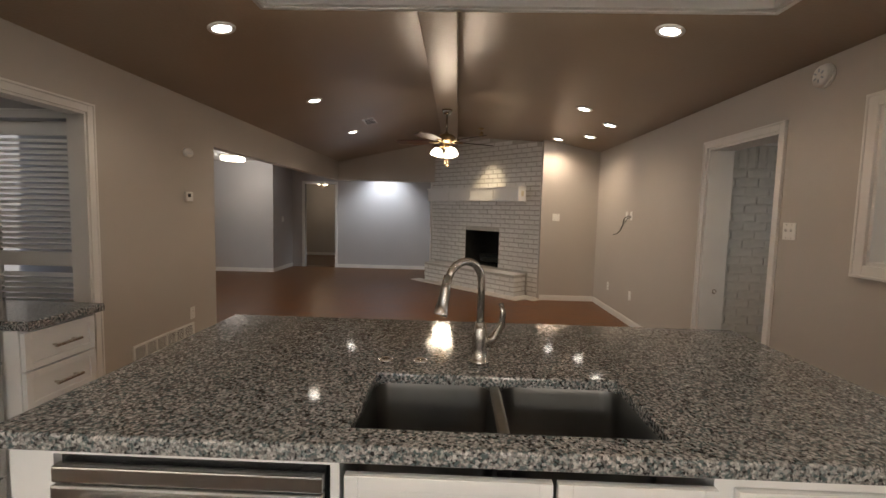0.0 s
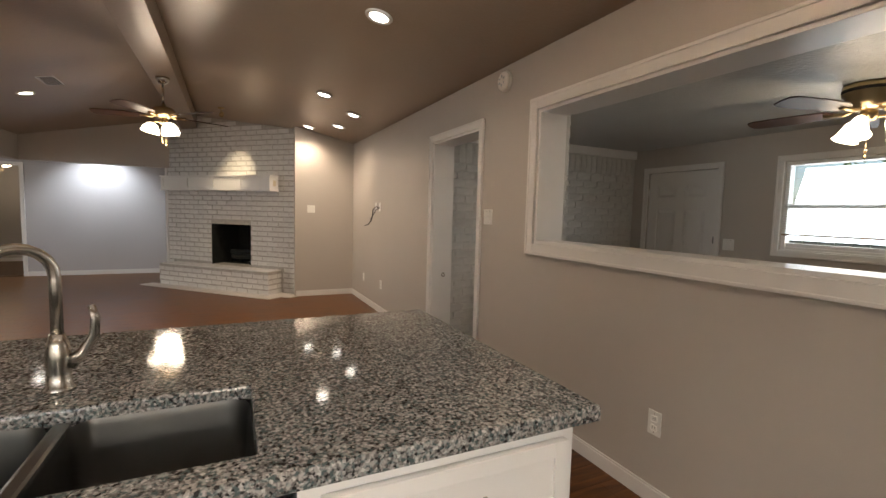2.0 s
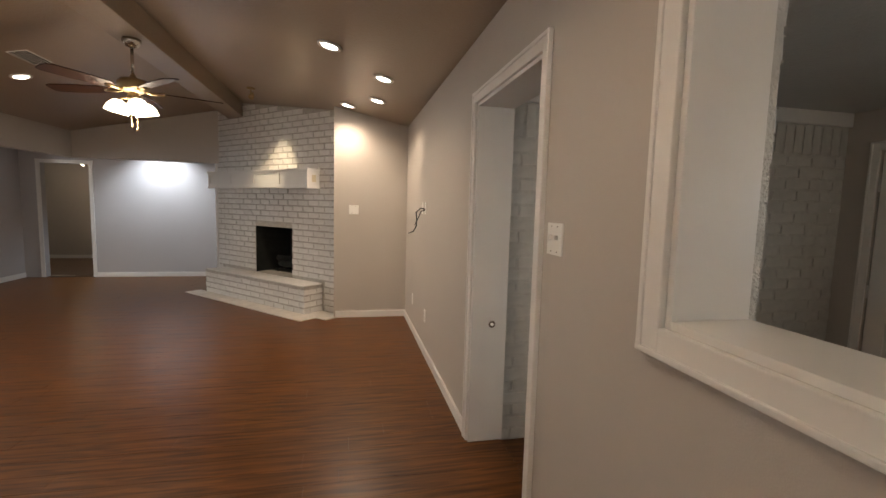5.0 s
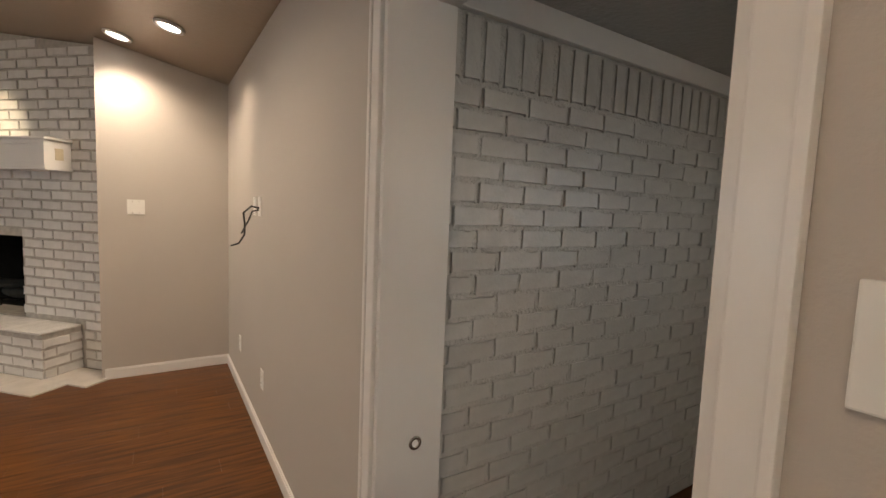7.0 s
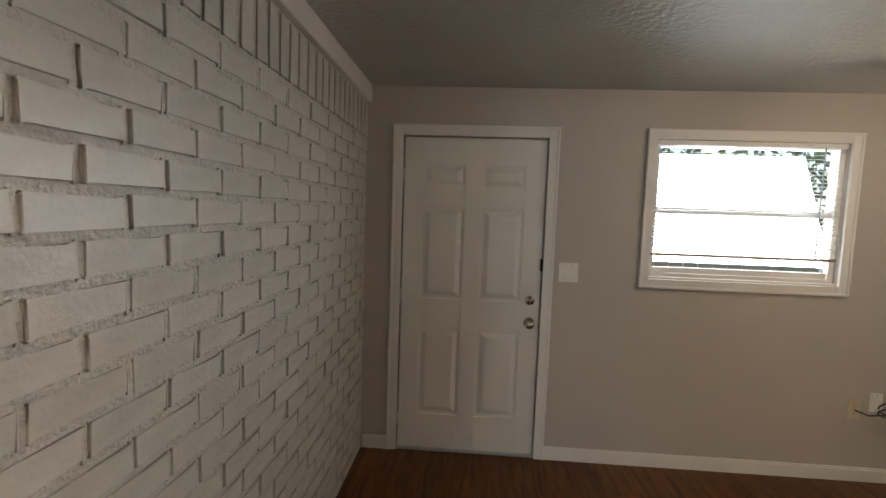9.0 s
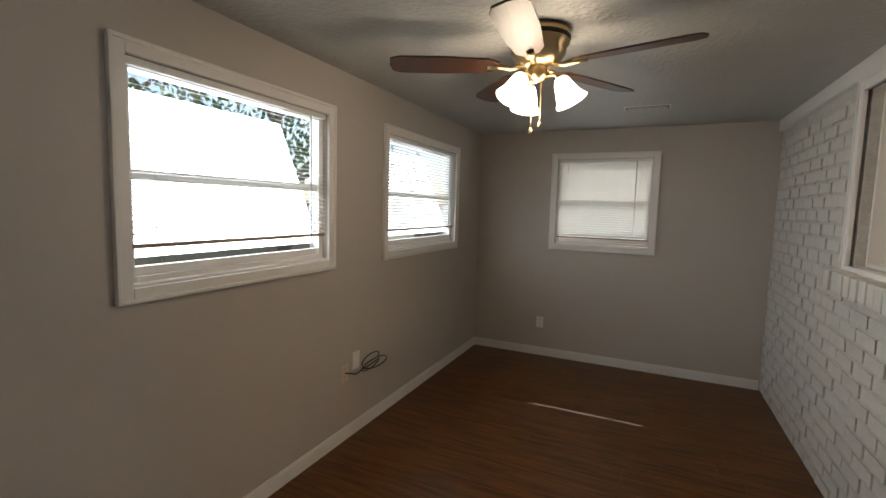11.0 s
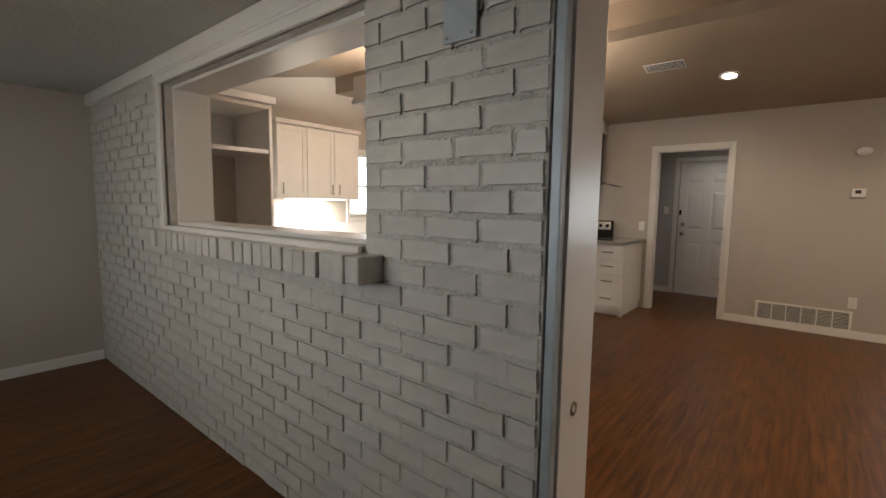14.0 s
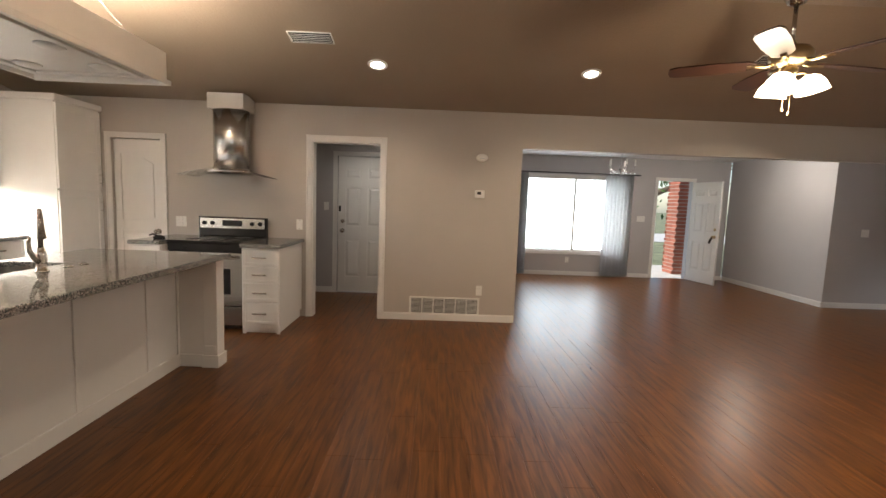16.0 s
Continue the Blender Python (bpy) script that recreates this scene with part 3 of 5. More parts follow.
for x0 in (0.90,):
    part("end_leg", bx(x0, x0 + 0.12, 3.66, 3.77, 0, IZ - 0.04), CAB, isl)
    part("end_wing", bx(x0 + 0.03, x0 + 0.10, 3.44, 3.66, 0, IZ - 0.04), CAB, isl)
    part("leg_foot", bx(x0 - 0.012, x0 + 0.132, 3.648, 3.782, 0, 0.1), CAB, isl)
    part("wing_base", bx(x0 + 0.018, x0 + 0.112, 3.47, 3.648, 0, 0.1), CAB, isl)
    for zz in (0.13, 0.78):
        part("leg_panel_rail", bx(x0 + 0.12, x0 + 0.128, 3.67, 3.76, zz, zz + 0.05), CAB, isl)
shaker(None, "sink_front", 1.68, 2.12, 0.70, 0.845, 2.733, -1, isl, 0.03)
shaker(None, "sink_front", 2.13, 2.46, 0.70, 0.845, 2.733, -1, isl, 0.03)
shaker(None, "cabinet_door", 1.68, 2.065, 0.11, 0.68, 2.733, -1, isl)
shaker(None, "cabinet_door", 2.075, 2.46, 0.11, 0.68, 2.733, -1, isl)
for z0, z1 in ((0.68, 0.845), (0.40, 0.665), (0.11, 0.385)):
    d = shaker(None, "drawer_front", 2.50, 3.05, z0, z1, 2.733, -1, isl, 0.035)
    bar_handle(d, 2.775, 2.713, (z0 + z1) / 2, -1, 0.16)
dw = thing("dishwasher", "stainless steel dishwasher built into the island", "dishwasher", pose(-0.06, -0.075, 0))
part("tub", bx(1.045, 1.635, 2.74, 3.30, 0.1, IZ - 0.06, 0), BLACK, dw)
part("door", bx(1.045, 1.635, 2.705, 2.735, 0.12, 0.80, 0.006), STEEL, dw, "brushed stainless door")
part("control_strip", bx(1.045, 1.635, 2.71, 2.735, 0.803, 0.84, 0.004), STEEL, dw)
b = tube([(1.09, 2.705, 0.745), (1.09, 2.672, 0.75), (1.11, 2.662, 0.75), (1.57, 2.662, 0.75), (1.59, 2.672, 0.75), (1.59, 2.705, 0.745)], 0.011, 10)
part("handle", b, STEEL, dw, "curved steel bar handle")
# counter with the sink cut-out
SKX0, SKX1, SKY0, SKY1 = 1.61, 2.34, 2.725, 3.07


def counter_top(x0, x1, y0, y1, z0, z1, hole=None):
    xs = sorted({x0, x1, *((hole[0], hole[1]) if hole else ())})
    ys = sorted({y0, y1, *((hole[2], hole[3]) if hole else ())})
    b = bmesh.new()
    vs = {}

    def v(i, j, k):
        if (i, j, k) not in vs:
            vs[i, j, k] = b.verts.new((xs[i], ys[j], (z0, z1)[k]))
        return vs[i, j, k]
    cells = {(i, j) for i in range(len(xs) - 1) for j in range(len(ys) - 1) if not (hole and i == 1 and j == 1)}
    for i, j in cells:
        for k in (0, 1):
            b.faces.new((v(i, j, k), v(i + 1, j, k), v(i + 1, j + 1, k), v(i, j + 1, k)))
        for di, dj, p, q in ((-1, 0, (0, 0), (0, 1)), (1, 0, (1, 0), (1, 1)), (0, -1, (0, 0), (1, 0)), (0, 1, (0, 1), (1, 1))):
            if (i + di, j + dj) not in cells:
                b.faces.new((v(i + p[0], j + p[1], 0), v(i + q[0], j + q[1], 0), v(i + q[0], j + q[1], 1), v(i + p[0], j + p[1], 1)))
    bmesh.ops.recalc_face_normals(b, faces=b.faces[:])
    rim = [e for e in b.edges if len(e.link_faces) == 2 and e.calc_face_angle(0) > 1.2 and all(abs(w.co.z - z1) < 1e-5 for w in e.verts)]
    bmesh.ops.bevel(b, geom=rim, offset=0.008, segments=3, profile=0.5, affect="EDGES")
    return b


tagged(part("island_countertop", counter_top(IX0, IX1, IY0, IY1, IZ - 0.038, IZ, (SKX0, SKX1, SKY0, SKY1)), GRANITE), "speckled black, grey and white polished granite island countertop", "countertop")


def bowl(x0, x1, y0, y1, z0, z1, r=0.05):
    b = bmesh.new()
    rings = []
    for inset, z in ((0, z1), (0.004, z1 - 0.02), (0.012, z0 + 0.05), (0.03, z0 + 0.012), (0.06, z0)):
        ring = []
        for cx, cy, a0 in ((x1 - r, y1 - r, 0), (x0 + r, y1 - r, 90), (x0 + r, y0 + r, 180), (x1 - r, y0 + r, 270)):
            for k in range(6):
                a = radians(a0 + 18 * k)
                rr = max(r - inset, 0.015)
                ox, oy = math.copysign(max(inset - r + rr, 0), 1), 0
                sx, sy = (1 if math.cos(radians(a0 + 45)) > 0 else -1), (1 if math.sin(radians(a0 + 45)) > 0 else -1)
                ring.append(b.verts.new((cx + rr * math.cos(a) - sx * (inset - (r - rr)), cy + rr * math.sin(a) - sy * (inset - (r - rr)), z)))
        rings.append(ring)
    for p, q in zip(rings, rings[1:]):
        for k in range(24):
            b.faces.new((p[k], q[k], q[(k + 1) % 24], p[(k + 1) % 24])).smooth = True
    b.faces.new(rings[-1])
    return b


sk = thing("kitchen_sink", "double-bowl stainless steel undermount sink in the island", "sink")
for x0, x1 in ((SKX0 + 0.002, 1.955), (1.985, SKX1 - 0.002)):
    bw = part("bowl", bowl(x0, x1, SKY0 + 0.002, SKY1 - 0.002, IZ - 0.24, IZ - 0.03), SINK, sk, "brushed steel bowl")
    part("drain", lathe([(0.0001, 0.006), (0.03, 0.006), (0.045, 0.003), (0.045, 0.0)], 20, Matrix.Translation(((x0 + x1) / 2, 2.92, IZ - 0.239))), CHROME, bw)
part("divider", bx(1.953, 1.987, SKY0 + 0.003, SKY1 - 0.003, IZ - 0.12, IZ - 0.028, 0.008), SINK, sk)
fc = thing("kitchen_faucet", "brushed nickel gooseneck pull-down kitchen faucet with side lever", "faucet", pose(1.93, 3.20, IZ))
part("base", lathe([(0.0001, 0), (0.032, 0), (0.033, 0.006), (0.026, 0.012), (0.024, 0.05), (0.027, 0.075), (0.022, 0.11), (0.015, 0.135), (0.0001, 0.135)]), NICKEL, fc)
pts = [(0, 0, 0.12), (0, 0, 0.26)] + [(-0.055 + 0.055 * math.cos(a), -0.045 + 0.045 * math.cos(a), 0.27 + 0.07 * math.sin(a)) for a in (math.pi * k / 10 for k in range(0, 10))]
part("gooseneck", tube(pts, 0.0125, 14), NICKEL, fc)
hx, hy = -0.108, -0.088
part("spray_head", tube([(hx, hy, 0.3), (hx - 0.008, hy - 0.008, 0.26), (hx - 0.014, hy - 0.012, 0.22), (hx - 0.02, hy - 0.016, 0.185), (hx - 0.022, hy - 0.018, 0.178)], lambda s: 0.0135 + 0.011 * s, 16), NICKEL, fc)
part("lever", tube([(0.02, 0, 0.06), (0.045, 0.0, 0.085), (0.07, 0.0, 0.125), (0.074, 0.0, 0.17), (0.066, 0, 0.2)], lambda s: 0.017 - 0.009 * s, 12), NICKEL, fc)
for x in (1.62, 1.735):
    t = thing("sink_hole_cover", "round chrome cap in the granite", "sink cap", pose(x, 3.19, IZ), "caps behind the sink")
    part("ring", lathe([(0.014, 0.001), (0.017, 0.006), (0.025, 0.005), (0.028, 0.0), (0.014, 0.0)], 20), CHROME, t)
    part("cap", lathe([(0.0001, 0.003), (0.014, 0.003), (0.014, 0.0), (0.0001, 0.0)], 16), NICKEL, t)


# ---- doors ----
def raised(x0, x1, z0, z1, low, face, slope=0.03):
    """A field with sloping margins, from its foot in the plane y = low to its face."""
    b = bmesh.new()
    foot = [b.verts.new((x, low, z)) for x, z in ((x0, z0), (x1, z0), (x1, z1), (x0, z1))]
    top = [b.verts.new((x, face, z)) for x, z in ((x0 + slope, z0 + slope), (x1 - slope, z0 + slope), (x1 - slope, z1 - slope), (x0 + slope, z1 - slope))]
    b.faces.new(top)
    for k in range(4):
        b.faces.new((foot[k], foot[(k + 1) % 4], top[(k + 1) % 4], top[k]))
    bmesh.ops.recalc_face_normals(b, faces=b.faces[:])
    return b


def panel_door(parent, w, h, material=None, th=0.036, arched=False):
    """A moulded door: hinge edge at local x = 0, face from y = 0 to th, 4 mm above the floor."""
    material = material or TRIM
    slab = part("door_slab", bx(0, w, 0.0125, th - 0.0125, 0.006, h, 0.001), material, parent)
    st, mid = 0.11 * w / 0.8, 0.1 * w / 0.8
    if arched:
        cols, rows = [(st, w - st)], [(0.22, 0.92), (1.06, h - 0.16)]
    else:
        cols, rows = [(st, w / 2 - mid / 2), (w / 2 + mid / 2, w - st)], [(0.24, 0.80), (0.99, 1.56), (1.68, h - 0.15)]
    for y0, y1 in ((0.0, 0.013), (th - 0.013, th)):
        b = bmesh.new()
        xs = [0, *(v for c in cols for v in c), w]
        for k in range(0, len(xs), 2):
            box(b, xs[k], xs[k + 1], y0, y1, 0.006, h, 0.0015)
        for c0, c1 in cols:
            zs = [0.006, *(v for r in rows for v in r), h]
            for k in range(0, len(zs), 2):
                box(b, c0, c1, y0, y1, zs[k], zs[k + 1], 0.0015)
        part("stiles_and_rails", b, material, parent)
        for c0, c1 in cols:
            for r0, r1 in rows:
                if arched and r1 > 1.5:
                    n = 12
                    o = [(c0 + 0.03, r0 + 0.03), (c1 - 0.03, r0 + 0.03)] + [(c1 - 0.03 - (c1 - c0 - 0.06) * k / n, r1 - 0.11 + 0.07 * math.sin(math.pi * k / n)) for k in range(n + 1)]
                    part("raised_panel", prism(o, y0 + 0.0005, y1 - 0.0005, up), material, parent)
                else:
                    part("raised_panel", raised(c0 + 0.016, c1 - 0.016, r0 + 0.016, r1 - 0.016, *((0.013, 0.001) if y0 == 0 else (th - 0.013, th - 0.001))), material, parent)
    return slab


def knob_set(parent, x, z, th, deadbolt=True, metal=None):
    metal = metal or NICKEL
    for s, y in ((-1, 0), (1, th)):
        m = Matrix.Translation((x, y, z)) @ Matrix.Rotation(radians(90 * (1 if s < 0 else -1)), 4, "X")
        k = part("door_knob", lathe([(0.0001, 0), (0.032, 0), (0.033, 0.005), (0.013, 0.01), (0.011, 0.03), (0.026, 0.04), (0.03, 0.052), (0.024, 0.063), (0.0001, 0.066)], 20, m), metal, parent, "brushed nickel round knob")
        if deadbolt:
            m = Matrix.Translation((x, y, z + 0.14)) @ Matrix.Rotation(radians(90 * (1 if s < 0 else -1)), 4, "X")
            part("deadbolt", lathe([(0.0001, 0), (0.028, 0), (0.03, 0.006), (0.024, 0.014), (0.0001, 0.016)], 20, m), metal, parent)
            part("thumb_turn", bx(x - 0.004, x + 0.004, min(y, y + s * 0.03), max(y, y + s * 0.03), z + 0.125, z + 0.155, 0.002), metal, parent)


def hinges(parent, zs, y):
    for z in zs:
        part("hinge", lathe([(0.006, z - 0.045), (0.006, z + 0.045)], 10, Matrix.Translation((-0.004, y, 0))), TRIM, parent)


d = thing("sunroom_door", "white six-panel exterior door, closed, with nickel knob and deadbolt", "door", pose(SX1 + 0.012, 5.812, FZ, 0, 0, -90))
panel_door(d, 0.86, 1.975)
knob_set(d, 0.80, 0.865, 0.036)
hinges(d, (0.2, 1.0, 1.75), -0.004)
part("door_latch_plate", bx(0.85, 0.88, -0.018, -0.002, 1.19, 1.265, 0.003), BLACK, d, "black door latch guard")
structure("threshold_sunroom", bx(SX1 - 0.004, SX1 + 0.1, 4.945, 5.82, FZ + 0.0005, FZ + 0.018), STRIPMETAL, "grey metal door threshold", "threshold")
d = thing("back_door", "white six-panel back door, closed, with peephole", "door", pose(-2.135, 3.97, 0, 0, 0, 90))
panel_door(d, 0.76, 1.985)
knob_set(d, 0.065, 0.92, 0.036)
part("latch_guard", bx(0.01, 0.04, -0.018, -0.002, 1.2, 1.28, 0.003), BLACK, d)
d = thing("pantry_door", "white arched two-panel pantry door, closed", "door", pose(XL - 0.03, 1.746, 0, 0, 0, 90))
panel_door(d, 0.538, 1.96, arched=True)
knob_set(d, 0.48, 0.93, 0.036, False)
d = thing("front_door", "white front door, standing open into the dining room", "door", pose(-4.50, 10.54, 0, 0, 0, 12))
panel_door(d, 0.70, 1.96)
knob_set(d, 0.63, 0.92, 0.036, True, BRASS)
b = tube([(0.63, -0.05, 0.92), (0.6, -0.06, 0.86), (0.57, -0.055, 0.8)], 0.02, 8)
part("key_cover", b, BLACK, d, "black lockbox hanging on the knob")
lv = thing("louvered_closet_door", "white louvered folding closet door, closed", "door", pose(-1.715, 5.03, 0))
for k in range(1):
    x0, x1 = 0.0, 0.73
    for a, e in ((x0, x0 + 0.07), (x1 - 0.07, x1)):
        part("stile", bx(a, e, 0, 0.03, 0.01, 2.005), TRIM, lv)
    for a, e in ((0.01, 0.14), (0.92, 1.03), (1.9, 2.005)):
        part("rail", bx(x0 + 0.07, x1 - 0.07, 0.001, 0.029, a, e), TRIM, lv)
    for z0, z1 in ((0.16, 0.91), (1.045, 1.89)):
        n = int((z1 - z0) / 0.042)
        me = mesh_of("slat", bx(0, x1 - x0 - 0.14, -0.022, 0.022, -0.003, 0.003, 0.001), TRIM)
        for i in range(n):
            ob = new("slat", me)
            ob.parent = lv
            ob.matrix_basis = pose(x0 + 0.07, 0.015, z0 + 0.02 + 0.042 * i, 38, 0, 0)
part("pull", bx(0.66, 0.672, -0.012, 0, 1.7, 1.78), BLACK, lv)


# stops behind the closed doors, unseen, added to keep sky light from leaking in
lining("x", SX1 + 0.05, SX1 + T, 4.945, 5.82, FZ, 1.90, False, 0.03, "unseen white door stop, added to block light leaks")
lining("x", -2.12 - T, -2.175, 3.96, 4.74, 0.0, 2.0, False, 0.03, "unseen white door stop, added to block light leaks")
lining("x", XL - T, XL - 0.08, 1.74, 2.29, 0.0, 1.97, False, 0.03, "unseen white door stop, added to block light leaks")
# Made-up can light, its fixture unseen, added to brighten the utility room.
can_light(-1.45, 4.4, 2.396, 0, 13, NEUTRAL)


# ---- windows with blinds ----
def window(name, m, w, z0, z1, drop, label, tilt=25, blinds=True, mullion=False):
    t = thing(name, label, "window", m)
    f = 0.035
    for nm, a in (("window_frame", (0, f, 0.03, 0.10, z0, z1)), ("window_frame", (w - f, w, 0.03, 0.10, z0, z1)), ("window_frame", (f, w - f, 0.03, 0.10, z1 - f, z1)), ("window_frame", (f, w - f, 0.03, 0.10, z0, z0 + f))):
        part(nm, bx(*a), TRIM, t)
    if mullion:
        part("mullion", bx(w / 2 - 0.02, w / 2 + 0.02, 0.04, 0.09, z0 + f, z1 - f), TRIM, t)
    else:
        zm = (z0 + z1) / 2
        part("meeting_rail", bx(f, w - f, 0.045, 0.09, zm - 0.02, zm + 0.02), TRIM, t)
        part("sash_rail", bx(f, w - f, 0.04, 0.07, z0 + f, z0 + f + 0.035), TRIM, t)
    p = part("pane", bx(f, w - f, 0.066, 0.070, z0 + f, z1 - f, 0), GLASS, t)
    p.visible_shadow = False
    part("window_sill", bx(0, w, -0.002, 0.03, z0 - 0.001, z0 + 0.012), TRIM, t)
    if blinds:
        bl = thing("window_blind", "white horizontal mini blind, lowered to above the sill" if drop < 0.95 else "white horizontal mini blind, fully lowered", "window blind", m, "window blinds")
        zb = z1 - drop * (z1 - z0)
        part("head_rail", bx(0.01, w - 0.01, 0.002, 0.03, z1 - 0.03, z1 - 0.002), BLIND, bl)
        part("bottom_rail", bx(0.012, w - 0.012, 0.004, 0.028, zb, zb + 0.016), BLINDWOOD if drop < 0.95 and tilt < 40 else BLIND, bl)
        me = mesh_of("slat", bx(0.012, w - 0.012, -0.0125, 0.0125, -0.0006, 0.0006, 0), BLIND)
        z = zb + 0.03
        while z < z1 - 0.035:
            ob = new("slat", me)
            ob.parent = bl
            ob.matrix_basis = pose(0, 0.016, z, tilt, 0, 0)
            z += 0.0225
        for x in (0.1, w - 0.1):
            part("ladder_cord", lathe([(0.0012, zb), (0.0012, z1 - 0.02)], 5, Matrix.Translation((x, 0.0025, 0))), BLIND, bl)
        part("tilt_wand", lathe([(0.004, z1 - 0.72), (0.004, z1 - 0.03)], 6, Matrix.Translation((w - 0.14, -0.006, 0))), STRIPMETAL, bl)
    return t


for (y0, y1, z0, z1), tl2 in zip(WIN, (12, 32)):
    window("window_1", pose(SX1, y1, 0, 0, 0, -90), y1 - y0, z0, z1, 0.83, "white vinyl sunroom window, bright daylight behind", tl2)
window("window_2", pose(6.16, YB, 0, 0, 0, 180), 0.86, 1.075, 1.91, 0.92, "white vinyl window with nearly closed blind", -58)
window("window_3", pose(1.60, YB, 0, 0, 0, 180), 0.80, 1.12, 1.98, 0.97, "white kitchen window over the counter", 18)
window("window_4", pose(-4.55, 7.20, 0, 0, 0, 90), 2.0, 0.48, 1.98, 0, "wide white picture window in the dining room", blinds=False, mullion=True)
for loc, to, sx, sz, power in (((SX1 + 0.2, 3.78, 1.5), (4.6, 3.78, 2.6), 1.08, 0.82, 15), ((SX1 + 0.2, 2.0, 1.5), (4.6, 2.0, 2.6), 1.18, 0.82, 10), ((5.73, YB - 0.2, 1.5), (5.73, 4, 2.8), 0.84, 0.84, 3), ((1.2, YB - 0.2, 1.55), (1.2, 9, 1.5), 0.8, 0.84, 9), ((-4.8, 8.2, 1.25), (0, 8.2, 1.0), 1.96, 1.46, 40)):
    sky_lamp = lamp("AREA", loc, to, power, (0.9, 0.96, 1), sx)
    sky_lamp.data.shape, sky_lamp.data.size_y = "RECTANGLE", sz
casing("x", -4.55, 1, 7.20, 9.20, 1.98, 0.05, 0.016, 0.48, "white window casing")


def curtain(y0, y1):
    b = bmesh.new()
    n = 48
    v = [[b.verts.new((-4.46 + 0.028 * math.sin(k * 1.05) + 0.01 * math.sin(k * 2.7), y0 + (y1 - y0) * k / n, z)) for k in range(n + 1)] for z in (0.03, 1.0, 2.04)]
    for r, q in zip(v, v[1:]):
        for k in range(n):
            b.faces.new((r[k], r[k + 1], q[k + 1], q[k])).smooth = True
    bmesh.ops.solidify(b, geom=b.faces[:], thickness=0.003)
    c = part("curtain", b, CURTAIN)
    tagged(c, "grey sheer pleated curtain hanging beside the window", "curtain", "dining curtains")


curtain(6.95, 7.22)
curtain(8.75, 9.32)
rod = thing("curtain_rod", "dark metal curtain rod above the dining window", "curtain rod")
part("rod", tube([(-4.46, 6.85, 2.06), (-4.46, 8.2, 2.06), (-4.46, 9.45, 2.06)], 0.011, 10), BLACK, rod)
for y in (6.9, 9.4):
    part("bracket", bx(-4.548, -4.45, y - 0.008, y + 0.008, 2.045, 2.075), BLACK, rod)


# ---- kitchen ----
def base_cabinet(x0, x1, y0, y1, front, label, drawers=0, doors=0, axis="y"):
    """Front 'north' faces +y; 'east' faces +x."""
    c = thing("base_cabinet", label, "kitchen cabinet", Matrix() if front == "north" else pose(x0, y1, 0, 0, 0, -90))
    if front == "east":
        w, dpt = y1 - y0, x1 - x0
        X0, X1, Y0, Y1 = 0, w, 0, dpt
    else:
        X0, X1, Y0, Y1 = x0, x1, y0, y1
    part("body", bx(X0, X1, Y0, Y1 - 0.02, 0.09, 0.87, 0.002), CAB, c)
    part("toe_kick", bx(X0 + 0.02, X1 - 0.02, Y0, Y1 - 0.07, 0, 0.09, 0), CAB, c)
    foot = [(X0, 0.0), (X0 + 0.03, 0.0), (X0 + 0.05, 0.05), (X1 - 0.05, 0.05), (X1 - 0.03, 0.0), (X1, 0.0), (X1, 0.09), (X0, 0.09)]
    part("scalloped_foot", prism(foot, Y1 - 0.035, Y1 - 0.02, up), CAB, c)
    if drawers:
        zs = [0.10, 0.33, 0.52, 0.69, 0.86] if drawers == 4 else [0.10, 0.48, 0.86]
        for a, e in zip(zs, zs[1:]):
            dd = shaker(None, "drawer_front", X0 + 0.006, X1 - 0.006, a + 0.004, e - 0.004, Y1 - 0.019, 1, c, 0.03)
            bar_handle(dd, (X0 + X1) / 2, Y1 + 0.001, (a + e) / 2, 1, 0.14)
    for k in range(doors):
        w = (X1 - X0) / doors
        dd = shaker(None, "cabinet_door", X0 + k * w + 0.005, X0 + (k + 1) * w - 0.005, 0.10, 0.70, Y1 - 0.019, 1, c)
        bar_handle(dd, X0 + (k + (0.85 if k % 2 == 0 else 0.15)) * w, Y1 + 0.001, 0.6, 1, 0.13, True)
        dd = shaker(None, "drawer_front", X0 + k * w + 0.005, X0 + (k + 1) * w - 0.005, 0.71, 0.86, Y1 - 0.019, 1, c, 0.03)
        bar_handle(dd, X0 + (k + 0.5) * w, Y1 + 0.001, 0.785, 1, 0.13)
    return c


base_cabinet(XL + 0.01, 0.06, 3.50, 3.87, "east", "white four-drawer base cabinet beside the range", 4)
tagged(part("range_side_countertop", counter_top(XL + 0.005, 0.09, 3.497, 3.895, 0.872, 0.91), GRANITE), "speckled granite countertop beside the range", "countertop")
base_cabinet(XL + 0.01, 0.06, 2.44, 2.72, "east", "white drawer base cabinet beside the range", 4)
tagged(part("range_side_countertop", counter_top(XL + 0.005, 0.09, 2.42, 2.722, 0.872, 0.91), GRANITE), "speckled granite countertop beside the range", "countertop")
rg = thing("range", "black and stainless steel electric range with back control panel", "range", pose(XL + 0.01, 3.49, 0, 0, 0, -90))
part("body", bx(0.0, 0.76, 0.0, 0.64, 0.02, 0.895), BLACK, rg)
part("cooktop", bx(-0.003, 0.763, 0.0, 0.67, 0.895, 0.915, 0.005), BLACK, rg, "glossy black glass cooktop")
part("oven_door", bx(0.01, 0.75, 0.642, 0.675, 0.26, 0.80, 0.006), STEEL, rg, "stainless oven door")
part("oven_window", bx(0.13, 0.63, 0.672, 0.678, 0.38, 0.64, 0.002), BLACK, rg)
part("top_strip", bx(0.01, 0.75, 0.642, 0.672, 0.81, 0.885, 0.004), BLACK, rg)
